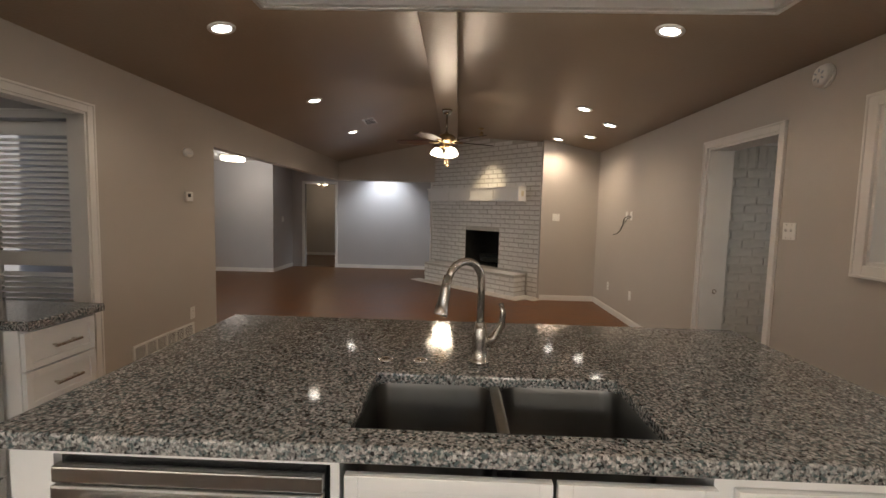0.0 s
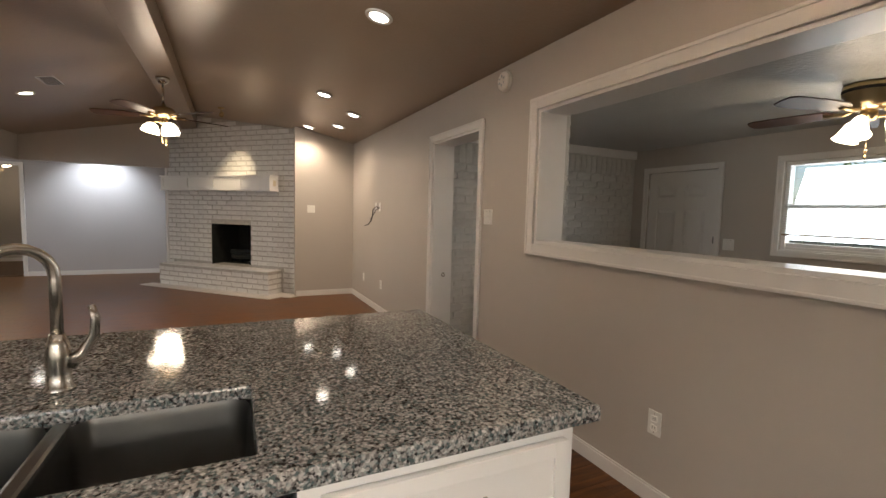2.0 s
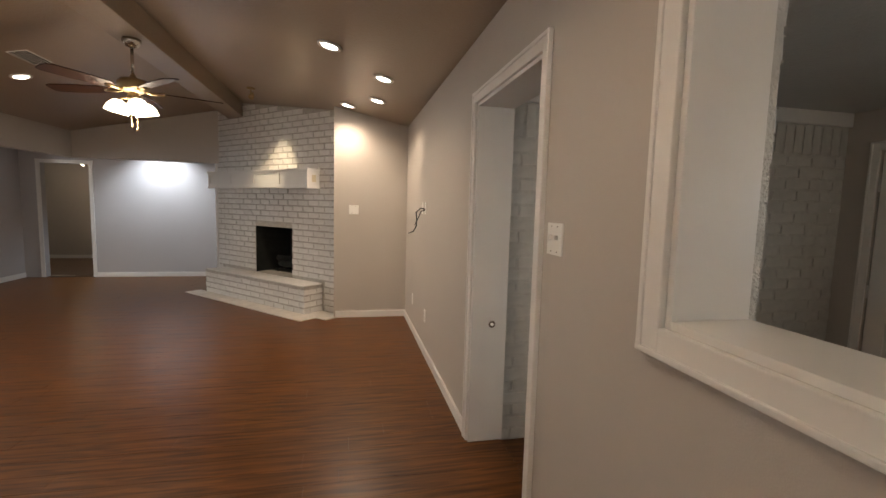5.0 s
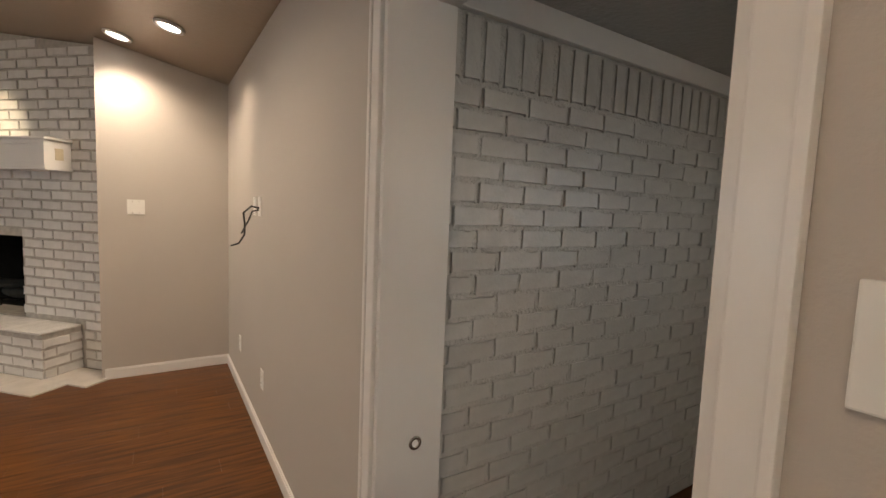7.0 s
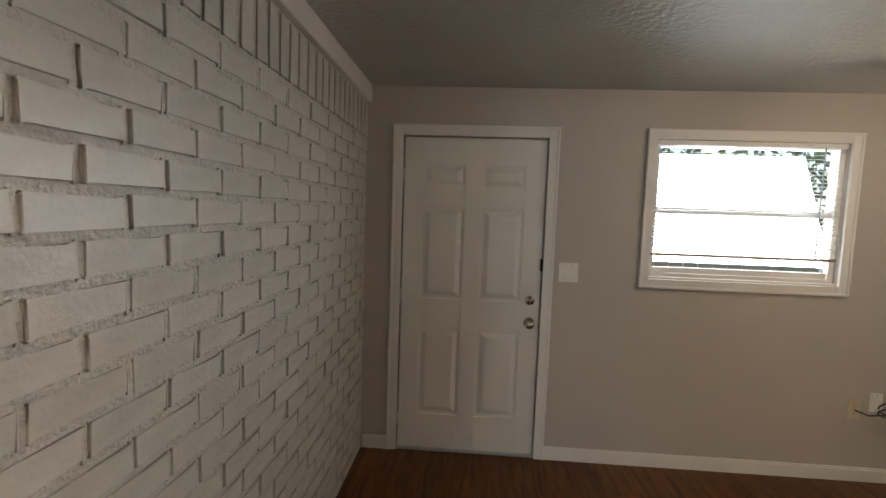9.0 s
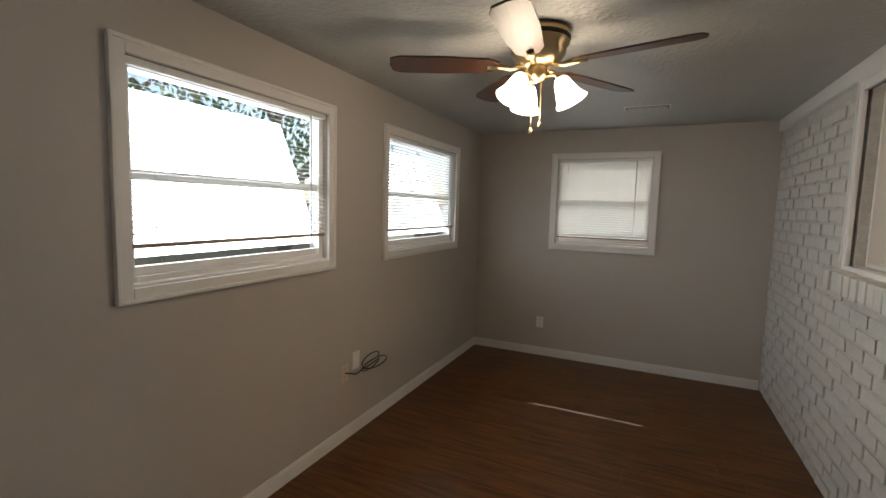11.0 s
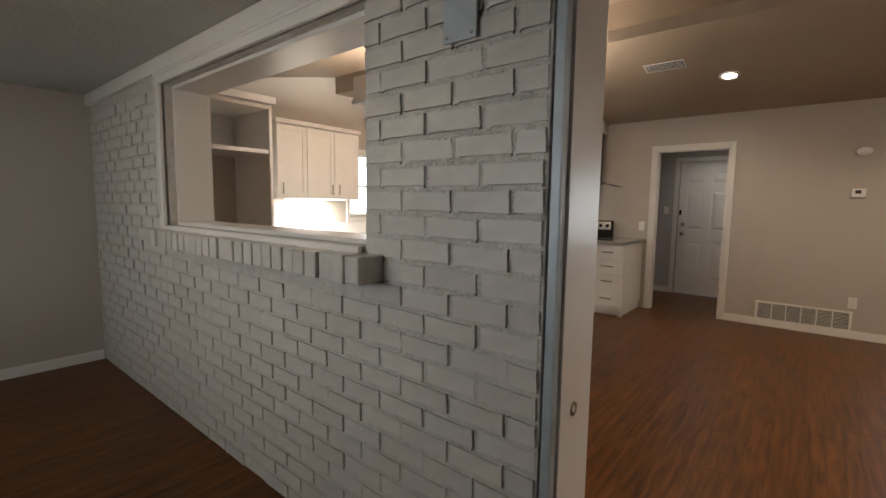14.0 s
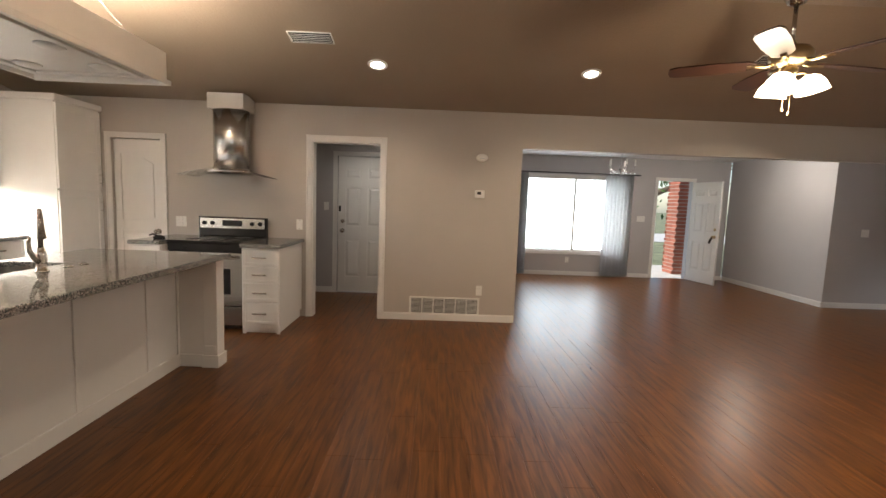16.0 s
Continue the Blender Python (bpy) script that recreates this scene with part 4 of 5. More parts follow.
part("drawer", bx(0.01, 0.75, 0.642, 0.668, 0.06, 0.25, 0.005), STEEL, rg, "stainless storage drawer")
part("door_handle", tube([(0.06, 0.675, 0.75), (0.06, 0.715, 0.755), (0.09, 0.722, 0.755), (0.67, 0.722, 0.755), (0.70, 0.715, 0.755), (0.70, 0.675, 0.75)], 0.011, 10), STEEL, rg)
part("control_panel", bx(0.0, 0.76, 0.0, 0.06, 0.915, 1.13, 0.01), BLACK, rg)
part("panel_face", bx(0.02, 0.74, 0.058, 0.066, 1.0, 1.115, 0.004), STEEL, rg, "stainless control panel face")
part("clock_display", bx(0.27, 0.49, 0.064, 0.069, 1.03, 1.095, 0.002), BLACK, rg, "black clock display")
for x in (0.07, 0.16, 0.60, 0.69):
    part("knob", lathe([(0.0001, 0), (0.024, 0), (0.02, 0.02), (0.0001, 0.022)], 16, Matrix.Translation((x, 0.066, 1.06)) @ Matrix.Rotation(radians(-90), 4, "X")), BLACK, rg)
for x, y, r in ((0.2, 0.2, 0.09), (0.56, 0.2, 0.075), (0.2, 0.48, 0.075), (0.56, 0.48, 0.1)):
    part("burner_ring", lathe([(r - 0.006, 0.9155), (r, 0.9158), (r + 0.002, 0.915)], 28, Matrix.Translation((x, y, 0))), DARK, rg)
hd2 = thing("range_hood", "stainless steel chimney range hood with curved glass canopy", "range hood", pose(XL, 3.15, 0))
part("chimney", lathe([(0.0001, 1.66), (0.15, 1.66), (0.15, 2.28), (0.0001, 2.28)], 28, Matrix.Translation((0.155, 0, 0)) @ Matrix.Diagonal((1, 1.25, 1, 1))), STEEL, hd2, "polished steel cylinder chimney")
part("soffit_collar", bx(0.0, 0.3, -0.19, 0.19, 2.28, 2.44), TRIM, hd2, "white boxed collar under the ceiling")
part("motor_body", lathe([(0.0001, 1.60), (0.17, 1.60), (0.2, 1.63), (0.15, 1.665), (0.0001, 1.665)], 28, Matrix.Translation((0.2, 0, 0)) @ Matrix.Diagonal((1, 1.3, 1, 1))), STEEL, hd2)
g = bmesh.new()
rows2 = [[g.verts.new((x, -0.45 + 0.9 * k / 16, 1.645 - 0.075 * (abs(-1 + k / 8)) ** 2)) for k in range(17)] for x in (0.005, 0.46)]
for k in range(16):
    g.faces.new((rows2[0][k], rows2[1][k], rows2[1][k + 1], rows2[0][k + 1])).smooth = True
bmesh.ops.solidify(g, geom=g.faces[:], thickness=0.008)
part("glass_canopy", g, GLASS, hd2, "curved clear glass canopy")
pan = thing("black_pan_lid", "small black utensil on the granite beside the range", "utensil", pose(-0.15, 2.58, 0.91))
part("bowl", lathe([(0.0001, 0), (0.05, 0), (0.055, 0.02), (0.02, 0.035), (0.0001, 0.037)], 16), BLACK, pan)
part("handle", tube([(0.03, 0, 0.03), (0.06, -0.03, 0.05), (0.08, -0.05, 0.035)], 0.008, 8), BLACK, pan)
# end-wall run
for x0, x1, n in ((2.14, 3.08, 2), (1.20, 2.13, 2), (0.02, 1.19, 2)):
    base_cabinet(x0, x1, YB + 0.01, 1.38, "north", "white base cabinets under the granite counter", 0, n)
tagged(part("end_wall_countertop", counter_top(0.0, 3.085, YB + 0.005, 1.41, 0.872, 0.91), GRANITE), "speckled granite counter under the kitchen window", "countertop")
structure("backsplash", bx(0.0, 3.085, YB + 0.001, YB + 0.012, 0.911, 1.06), CAB, "white backsplash", "backsplash")


def upper_cabinet(x0, x1, n):
    c = thing("upper_cabinet", "white shaker wall cabinet with crown moulding, doors closed", "kitchen cabinet", group="wall cabinets")
    part("body", bx(x0, x1, YB + 0.002, 1.07, 1.36, 2.16, 0.002), CAB, c)
    part("crown", bx(x0 - 0.02, x1 + 0.02, YB + 0.002, 1.115, 2.16, 2.21, 0.012), CAB, c)
    w = (x1 - x0) / n
    for k in range(n):
        dd = shaker(None, "cabinet_door", x0 + k * w + 0.004, x0 + (k + 1) * w - 0.004, 1.37, 2.15, 1.072, 1, c)
        bar_handle(dd, x0 + k * w + (0.05 if k % 2 else w - 0.05), 1.092, 1.47, 1, 0.12, True)


upper_cabinet(1.72, 2.84, 3)
upper_cabinet(-0.08, 0.66, 2)
tp = thing("tall_pantry_cabinet", "tall white shaker pantry cabinet in the kitchen corner", "kitchen cabinet")
part("body", bx(XL + 0.005, -0.1, YB + 0.005, 1.62, 0.0, 2.24, 0.002), CAB, tp)
part("crown", bx(XL + 0.005, -0.07, YB + 0.005, 1.66, 2.24, 2.30, 0.012), CAB, tp)
for z0, z1 in ((1.38, 2.22), (0.10, 1.36)):
    dd = shaker(None, "cabinet_door", XL + 0.02, -0.105, z0, z1, 1.621, 1, tp, 0.06)
    bar_handle(dd, XL + 0.05, 1.641, 1.5 if z0 > 1 else 1.2, 1, 0.13, True)
part("door_rail", bx(XL + 0.03, -0.115, 1.634, 1.64, 1.78, 1.83), CAB, tp)
fs = thing("refrigerator_surround", "white open refrigerator surround with an upper shelf, empty", "shelf unit")
for x in (3.10, 4.06):
    part("side_panel", bx(x, x + 0.03, YB + 0.003, 1.46, 0, 2.28), CAB, fs)
part("shelf", bx(3.13, 4.06, YB + 0.003, 1.44, 1.78, 1.82), CAB, fs)
part("top_board", bx(3.13, 4.06, YB + 0.003, 1.46, 2.20, 2.28), CAB, fs)
part("back_board", bx(3.13, 4.06, YB + 0.002, YB + 0.012, 1.82, 2.20, 0), CAB, fs)
part("crown", bx(3.08, 4.09, 1.46, 1.51, 2.24, 2.31, 0.012), CAB, fs)
lamp("AREA", (2.3, 1.0, 1.34), (2.3, 1.0, 0), 30, NEUTRAL, 0.5)
lamp("AREA", (0.3, 1.0, 1.34), (0.3, 1.0, 0), 24, NEUTRAL, 0.4)
ucl = thing("under_cabinet_light", "white lit light strip under the wall cabinets", "light strip")
part("strip", bx(1.9, 2.7, 1.0, 1.03, 1.345, 1.359), DRUM, ucl)

# hanging light tray over the island
TX0, TX1, TY0, TY1, TZ = 1.11, 2.96, 2.50, 3.44, 2.145
tr = thing("hanging_light_tray", "white suspended light tray on chains above the island", "ceiling light")
for a in ((TX0, TX1, TY0, TY0 + 0.02), (TX0, TX1, TY1 - 0.02, TY1), (TX0, TX0 + 0.02, TY0 + 0.02, TY1 - 0.02), (TX1 - 0.02, TX1, TY0 + 0.02, TY1 - 0.02)):
    part("fascia", bx(*a, TZ, TZ + 0.22), TRIM, tr)
part("tray_bottom", panel("x", 0, 0.012, (TY0 + 0.02, TY1 - 0.02), (TX0 + 0.02, TX1 - 0.02)), TRIM, tr, "", Matrix.Translation((0, 0, TZ + 0.03)) @ Matrix(((0, 0, 1, 0), (0, 1, 0, 0), (1, 0, 0, 0), (0, 0, 0, 1))))
for a in ((TX0 + 0.1, TX1 - 0.1, TY0 + 0.1, TY0 + 0.14), (TX0 + 0.1, TX1 - 0.1, TY1 - 0.14, TY1 - 0.1), (TX0 + 0.1, TX0 + 0.14, TY0 + 0.14, TY1 - 0.14), (TX1 - 0.14, TX1 - 0.1, TY0 + 0.14, TY1 - 0.14)):
    part("bottom_moulding", bx(*a, TZ + 0.012, TZ + 0.03), TRIM, tr)
part("rim_moulding", bx(TX0 - 0.02, TX1 + 0.02, TY1, TY1 + 0.02, TZ - 0.005, TZ + 0.03), TRIM, tr)
part("rim_moulding", bx(TX0 - 0.02, TX0, TY0, TY1, TZ - 0.005, TZ + 0.03), TRIM, tr)
part("rim_moulding", bx(TX1, TX1 + 0.02, TY0, TY1, TZ - 0.005, TZ + 0.03), TRIM, tr)
for x in (1.4, 1.8, 2.25, 2.68):
    for y in (2.72, 3.2):
        part("puck_light", lathe([(0.0001, 0), (0.05, 0), (0.06, 0.006), (0.075, 0.012), (0.075, 0.018), (0.0001, 0.018)], 20, Matrix.Translation((x, y, TZ + 0.012))), TRIM, tr)
for x, s in ((1.28, 1), (2.8, -1)):
    for y in (2.62, 3.34):
        ch = bmesh.new()
        p0, p1 = Vector((x - 0.05 * s, y, TZ + 0.2)), Vector((x + 0.05 * s, 2.98, ceil_z(x) - 0.03))
        n = 28
        for k in range(n):
            c = p0.lerp(p1, (k + 0.5) / n)
            a = 0.6 * (p1 - p0) / n
            o = Vector((0.006, 0, 0)) if k % 2 else Vector((0, 0.006, 0))
            tube([c - a, c - a * 0.7 + o, c + a * 0.7 + o, c + a, c + a * 0.7 - o, c - a * 0.7 - o, c - a], 0.0018, 5, ch)
        part("chain", ch, NICKEL, tr)
    part("ceiling_canopy", lathe([(0.0001, 0), (0.05, 0), (0.055, -0.012), (0.02, -0.03), (0.0001, -0.03)], 20, Matrix.Translation((x + 0.05 * s, 2.98, ceil_z(x + 0.05 * s) - 0.002))), NICKEL, tr)
lamp("AREA", (2.05, 2.95, TZ + 0.24), (2.05, 2.95, 9), 185, NEUTRAL, 0.85)
tube_light = thing("fluorescent_tube", "lit tube lamp lying in the hanging tray", "lamp", group="tray tubes")
part("tube", tube([(1.25, 2.97, TZ + 0.075), (2.0, 2.97, TZ + 0.075), (2.85, 2.97, TZ + 0.075)], 0.02, 10), DRUM, tube_light)
part("bracket", bx(1.3, 1.34, 2.95, 2.99, TZ + 0.043, TZ + 0.06), TRIM, tube_light)
for x, y in ((1.3, 2.0), (2.9, 2.0)):
    can_light(x, y, ceil_z(x) - 0.004, -SL if x < XM else SL, 18, NEUTRAL)


# ---- wall fittings ----
def wall_plate(m, kind, gangs=1, label="", material=None):
    """On local y = 0 facing -y."""
    material = material or PLASTIC
    nm = {"switch": "light_switch", "outlet": "wall_outlet", "blank": "wall_plate"}[kind]
    t = thing(nm, label or {"switch": "white toggle light switch plate on the wall", "outlet": "white duplex power outlet on the wall", "blank": "plain white cover plate on the wall"}[kind], nm.replace("_", " "), m, "wall switches and outlets")
    w = 0.035 + 0.023 * (gangs - 1) * 2 / 2
    part("plate", bx(-w, w, -0.006, 0.001, -0.058, 0.058, 0.003), material, t)
    for k in range(gangs):
        x = (k - (gangs - 1) / 2) * 0.046
        if kind == "switch":
            part("toggle", bx(x - 0.005, x + 0.005, -0.02, -0.005, -0.002, 0.014, 0.002), material, t)
        elif kind == "outlet":
            for z in (-0.022, 0.022):
                r = part("receptacle", bx(x - 0.017, x + 0.017, -0.008, -0.005, z - 0.014, z + 0.014, 0.004), material, t)
                for dx in (-0.006, 0.006):
                    part("slot", bx(x + dx - 0.001, x + dx + 0.001, -0.0084, -0.0075, z - 0.004, z + 0.006, 0), DARK, r)
        for z in (-0.045, 0.045):
            part("screw", lathe([(0.0001, 0), (0.003, 0), (0.003, 0.001), (0.0001, 0.0012)], 8, Matrix.Translation((x, -0.006, z)) @ Matrix.Rotation(radians(90), 4, "X")), NICKEL, t)
    return t


def on_east(y, z):
    return pose(XR, y, z, 0, 0, -90)


def on_west(y, z, x=XL):
    return pose(x, y, z, 0, 0, 90)


wall_plate(on_east(4.85, 1.33), "switch", 2)
wall_plate(on_east(3.28, 0.39), "outlet")
wall_plate(on_east(8.37, 0.37), "outlet")
wall_plate(on_east(7.53, 0.38), "outlet")
wall_plate(on_east(7.62, 1.41), "blank")
wall_plate(on_east(7.78, 1.41), "blank")
wall_plate(pose(3.44, 9.05, 1.36), "switch", 2)
wall_plate(on_west(5.93, 0.37), "outlet")
wall_plate(on_west(2.5, 1.06), "outlet", 2)
wall_plate(on_west(3.84, 1.07), "switch", 1)
wall_plate(pose(SX1, 4.79, 1.10, 0, 0, -90), "switch", 2, "almond two-gang light switch plate beside the door")
wall_plate(pose(6.27, YB, 0.255, 0, 0, 180), "outlet")
wall_plate(pose(SX1, 3.07, 0.35, 0, 0, -90), "outlet", 1, "almond power outlet low on the sunroom wall", ALMOND)
wall_plate(pose(SX1, 2.95, 0.40, 0, 0, -90), "blank")
wall_plate(pose(-4.55, 9.55, 1.2, 0, 0, 90), "switch", 3)
wall_plate(pose(-4.55, 8.1, 0.32, 0, 0, 90), "outlet")
wall_plate(pose(-2.15, 11.85, 1.15, 0, 0, 90), "switch", 2)
wall_plate(pose(-2.12, 3.8, 1.27, 0, 0, 90), "switch", 1)
tc2 = thing("tv_cable", "black coaxial cable hanging loose from a wall plate", "cable")
part("cord", tube([(XR - 0.005, 7.62, 1.40), (XR - 0.05, 7.62, 1.41), (XR - 0.09, 7.64, 1.37), (XR - 0.07, 7.72, 1.30), (XR - 0.06, 7.80, 1.23), (XR - 0.08, 7.88, 1.17), (XR - 0.12, 7.93, 1.15)], 0.006, 8), CABLE, tc2)
part("cord", tube([(XR - 0.005, 7.63, 1.39), (XR - 0.04, 7.65, 1.38), (XR - 0.05, 7.70, 1.33), (XR - 0.08, 7.78, 1.24)], 0.005, 8), CABLE, tc2)
cc = thing("coiled_cable", "black cable coiled at a low sunroom wall outlet", "cable")
cp = [(SX1 - 0.008, 3.07, 0.35), (SX1 - 0.06, 3.03, 0.34)] + [(SX1 - 0.1 + 0.03 * math.sin(a * 0.5), 2.90 + 0.12 * math.cos(a), 0.36 + 0.035 * math.sin(a) + 0.003 * a) for a in (3.1 + 0.4 * k for k in range(34))]
part("cord", tube(cp, 0.0045, 7), CABLE, cc)
th = thing("thermostat", "white digital wall thermostat", "thermostat", on_west(5.89, 1.49))
part("case", bx(-0.055, 0.055, -0.025, 0, -0.045, 0.045, 0.006), PLASTIC, th)
part("display", bx(-0.03, 0.015, -0.0265, -0.024, -0.005, 0.028, 0.001), DARK, th)
sd2 = thing("carbon_monoxide_alarm", "white oval alarm on the wall", "alarm", on_west(5.9, 1.9))
part("case", lathe([(0.0001, 0), (0.06, 0), (0.06, 0.02), (0.05, 0.03), (0.0001, 0.032)], 24, Matrix.Rotation(radians(90), 4, "X") @ Matrix.Diagonal((1.1, 0.72, 1, 1))), PLASTIC, sd2)
part("vent", bx(-0.03, 0.03, -0.034, -0.03, -0.012, -0.008), STRIPMETAL, sd2)
sm = thing("smoke_detector", "round white smoke detector high on the wall", "smoke detector", on_east(4.66, 2.30))
part("base", lathe([(0.0001, 0), (0.072, 0), (0.072, 0.015), (0.0001, 0.015)], 32, Matrix.Rotation(radians(90), 4, "X")), PLASTIC, sm)
part("cover", lathe([(0.0001, 0.015), (0.066, 0.015), (0.064, 0.035), (0.05, 0.045), (0.0001, 0.046)], 32, Matrix.Rotation(radians(90), 4, "X")), PLASTIC, sm)
for k in range(6):
    part("vent_slot", bx(-0.004, 0.004, -0.0475, -0.044, 0.02, 0.042), STRIPMETAL, sm, "", Matrix.Rotation(k * math.pi / 3, 4, "Y"))


def grille(m, w, h, cells, label, name="return_air_grille", slats=10):
    t = thing(name, label, "air vent", m)
    part("backing", bx(0.01, w - 0.01, -0.002, 0.001, 0.01, h - 0.01, 0), DARK, t)
    for a in ((0, w, 0, 0.022), (0, w, h - 0.022, h), (0, 0.022, 0.022, h - 0.022), (w - 0.022, w, 0.022, h - 0.022)):
        part("frame", bx(a[0], a[1], -0.012, 0.001, a[2], a[3], 0.003), PLASTIC, t)
    for k in range(1, cells):
        x = 0.022 + (w - 0.044) * k / cells
        part("divider", bx(x - 0.006, x + 0.006, -0.011, 0.0, 0.022, h - 0.022, 0.001), PLASTIC, t)
    for k in range(slats):
        z = 0.03 + (h - 0.06) * k / max(slats - 1, 1)
        part("slat", bx(0.022, w - 0.022, -0.009, 0.003, -0.005, 0.0, 0.0006), PLASTIC, t, "", Matrix.Translation((0, 0, z)) @ Matrix.Translation((0, 0, 0)))
    return t


grille(on_west(5.12, 0.005), 0.82, 0.275, 6, "white slatted return air grille at the floor", slats=16)
for x, y in ((0.60, 4.32), (0.55, 8.25)):
    grille(Matrix.Translation((x - 0.08, y + 0.18, ceil_z(x - 0.08) - 0.004)) @ Matrix.Rotation(radians(-SL), 4, "Y") @ Matrix.Rotation(radians(-90), 4, "Z") @ Matrix.Rotation(radians(-90), 4, "X"), 0.36, 0.16, 3, "white ceiling supply register with three sections", "ceiling_vent", 5)
grille(Matrix.Translation((5.21, 1.5, SCEIL - 0.002)) @ Matrix.Rotation(radians(-90), 4, "X"), 0.32, 0.13, 2, "white ceiling supply register in the sunroom", "ceiling_vent", 4)
for y, s in ((5.03, 1), (5.89, -1)):
    t = thing("strike_plate", "round steel latch cup set in the door jamb", "strike plate", pose(4.225, y, 0.735, -90 * s, 0, 0), "latch cups")
    part("cup", lathe([(0.008, -0.004), (0.012, 0.002), (0.02, 0.003), (0.022, 0.0), (0.022, -0.004)], 20), NICKEL, t)
    part("bore", lathe([(0.0001, -0.002), (0.011, -0.002), (0.011, -0.004), (0.0001, -0.004)], 16), DARK, t)
structure("weatherstrip", bx(4.318, SX0 - 0.013, 4.992, 5.022, FZ + 0.001, 2.03, 0.004), STRIPMETAL, "grey moulded stop beside the brick", "trim")
bp2 = thing("brick_cover_plate", "dark grey metal cover plate screwed to the brick", "cover plate", pose(SX0 + 0.004, 4.70, 1.88))
part("plate", bx(0, 0.008, -0.06, 0.06, -0.08, 0.12, 0.002), STRIPMETAL, bp2)
for y in (-0.045, 0.045):
    part("screw", lathe([(0.0001, 0), (0.005, 0), (0.004, 0.002), (0.0001, 0.002)], 8, Matrix.Translation((0.008, y, -0.065)) @ Matrix.Rotation(radians(90), 4, "Y")), NICKEL, bp2)
tsx, tsy = 2.2, 9.35
sp = thing("ceiling_spotlight", "small brass spotlight aimed at the chimney breast", "spotlight", pose(tsx, tsy, ceil_z(tsx) - 0.002))
part("canopy", lathe([(0.0001, 0), (0.05, 0), (0.045, -0.02), (0.0001, -0.022)], 20), BRASS, sp)
part("stem", lathe([(0.007, -0.02), (0.007, -0.07)], 8), BRASS, sp)
part("head", lathe([(0.018, 0), (0.03, -0.03), (0.034, -0.07), (0.03, -0.07), (0.0001, -0.05)], 16, pose(0.02, 0.02, -0.06, -20, 20, 0)), BRASS, sp)
lamp("SPOT", (tsx - 0.02, tsy + 0.03, ceil_z(tsx) - 0.16), (2.42, 10.1, 1.75), 75, (1, 0.80, 0.52), 0.02, 52, 1.0)

# ---- dining room lights ----
dl = thing("flush_ceiling_light", "lit white glass flush ceiling light in the dining room", "ceiling light", pose(-2.55, 10.4, 2.40))
part("pan", bx(-0.19, 0.19, -0.19, 0.19, -0.02, 0, 0.005), NICKEL, dl)
part("glass", bx(-0.17, 0.17, -0.17, 0.17, -0.11, -0.02, 0.02), DRUM, dl, "glowing frosted glass box")
lamp("POINT", (-2.55, 10.4, 2.2), (0, 0, 0), 22, NEUTRAL, 0.15)
chn = thing("chandelier", "small chrome and crystal chandelier over the dining area", "chandelier", pose(-2.9, 8.4, 2.40))
part("canopy", lathe([(0.0001, 0), (0.06, 0), (0.05, -0.025), (0.0001, -0.03)]), CHROME, chn)
part("stem", lathe([(0.006, -0.02), (0.006, -0.3), (0.025, -0.32), (0.03, -0.38), (0.012, -0.46), (0.0001, -0.48)], 12), CHROME, chn)
for k in range(5):
    a = radians(72 * k)
    c, s = math.cos(a), math.sin(a)
    part("arm", tube([(0.02 * c, 0.02 * s, -0.36), (0.1 * c, 0.1 * s, -0.42), (0.19 * c, 0.19 * s, -0.38), (0.21 * c, 0.21 * s, -0.31)], 0.006, 8), CHROME, chn)
    part("candle", lathe([(0.025, -0.31), (0.012, -0.305), (0.011, -0.22), (0.0001, -0.215)], 10, Matrix.Translation((0.21 * c, 0.21 * s, 0))), PLASTIC, chn)
    for j in range(3):
        part("crystal", lathe([(0.0001, 0), (0.011, -0.012), (0.0001, -0.045)], 6, Matrix.Translation(((0.08 + 0.06 * j) * c, (0.08 + 0.06 * j) * s, -0.425))), GLASS, chn)

# ---- outside ----
structure("porch_slab", bx(-7.0, -4.68, 9.0, 12.0, -0.2, -0.03), CONCRETE, "pale concrete front porch", "pavement")
pc = thing("porch_brick_column", "red brick porch column outside the front door", "brick column", pose(-5.6, 10.95, -0.03))
part("core", bx(-0.2, 0.2, -0.2, 0.2, 0, 2.6, 0), CONCRETE, pc)
bk = mesh_of("brick", bx(-0.1, 0.1, -0.008, 0.008, -0.032, 0.032, 0.003), REDBRICK)
for r in range(32):
    for side in range(4):
        for k in range(2):
            ob = new("brick", bk)
            ob.parent = pc
            ob.matrix_basis = Matrix.Rotation(side * math.pi / 2, 4, "Z") @ Matrix.Translation((-0.105 + 0.21 * k + (0.05 if r % 2 else -0.0) - 0.02, -0.205, 0.04 + 0.08 * r))


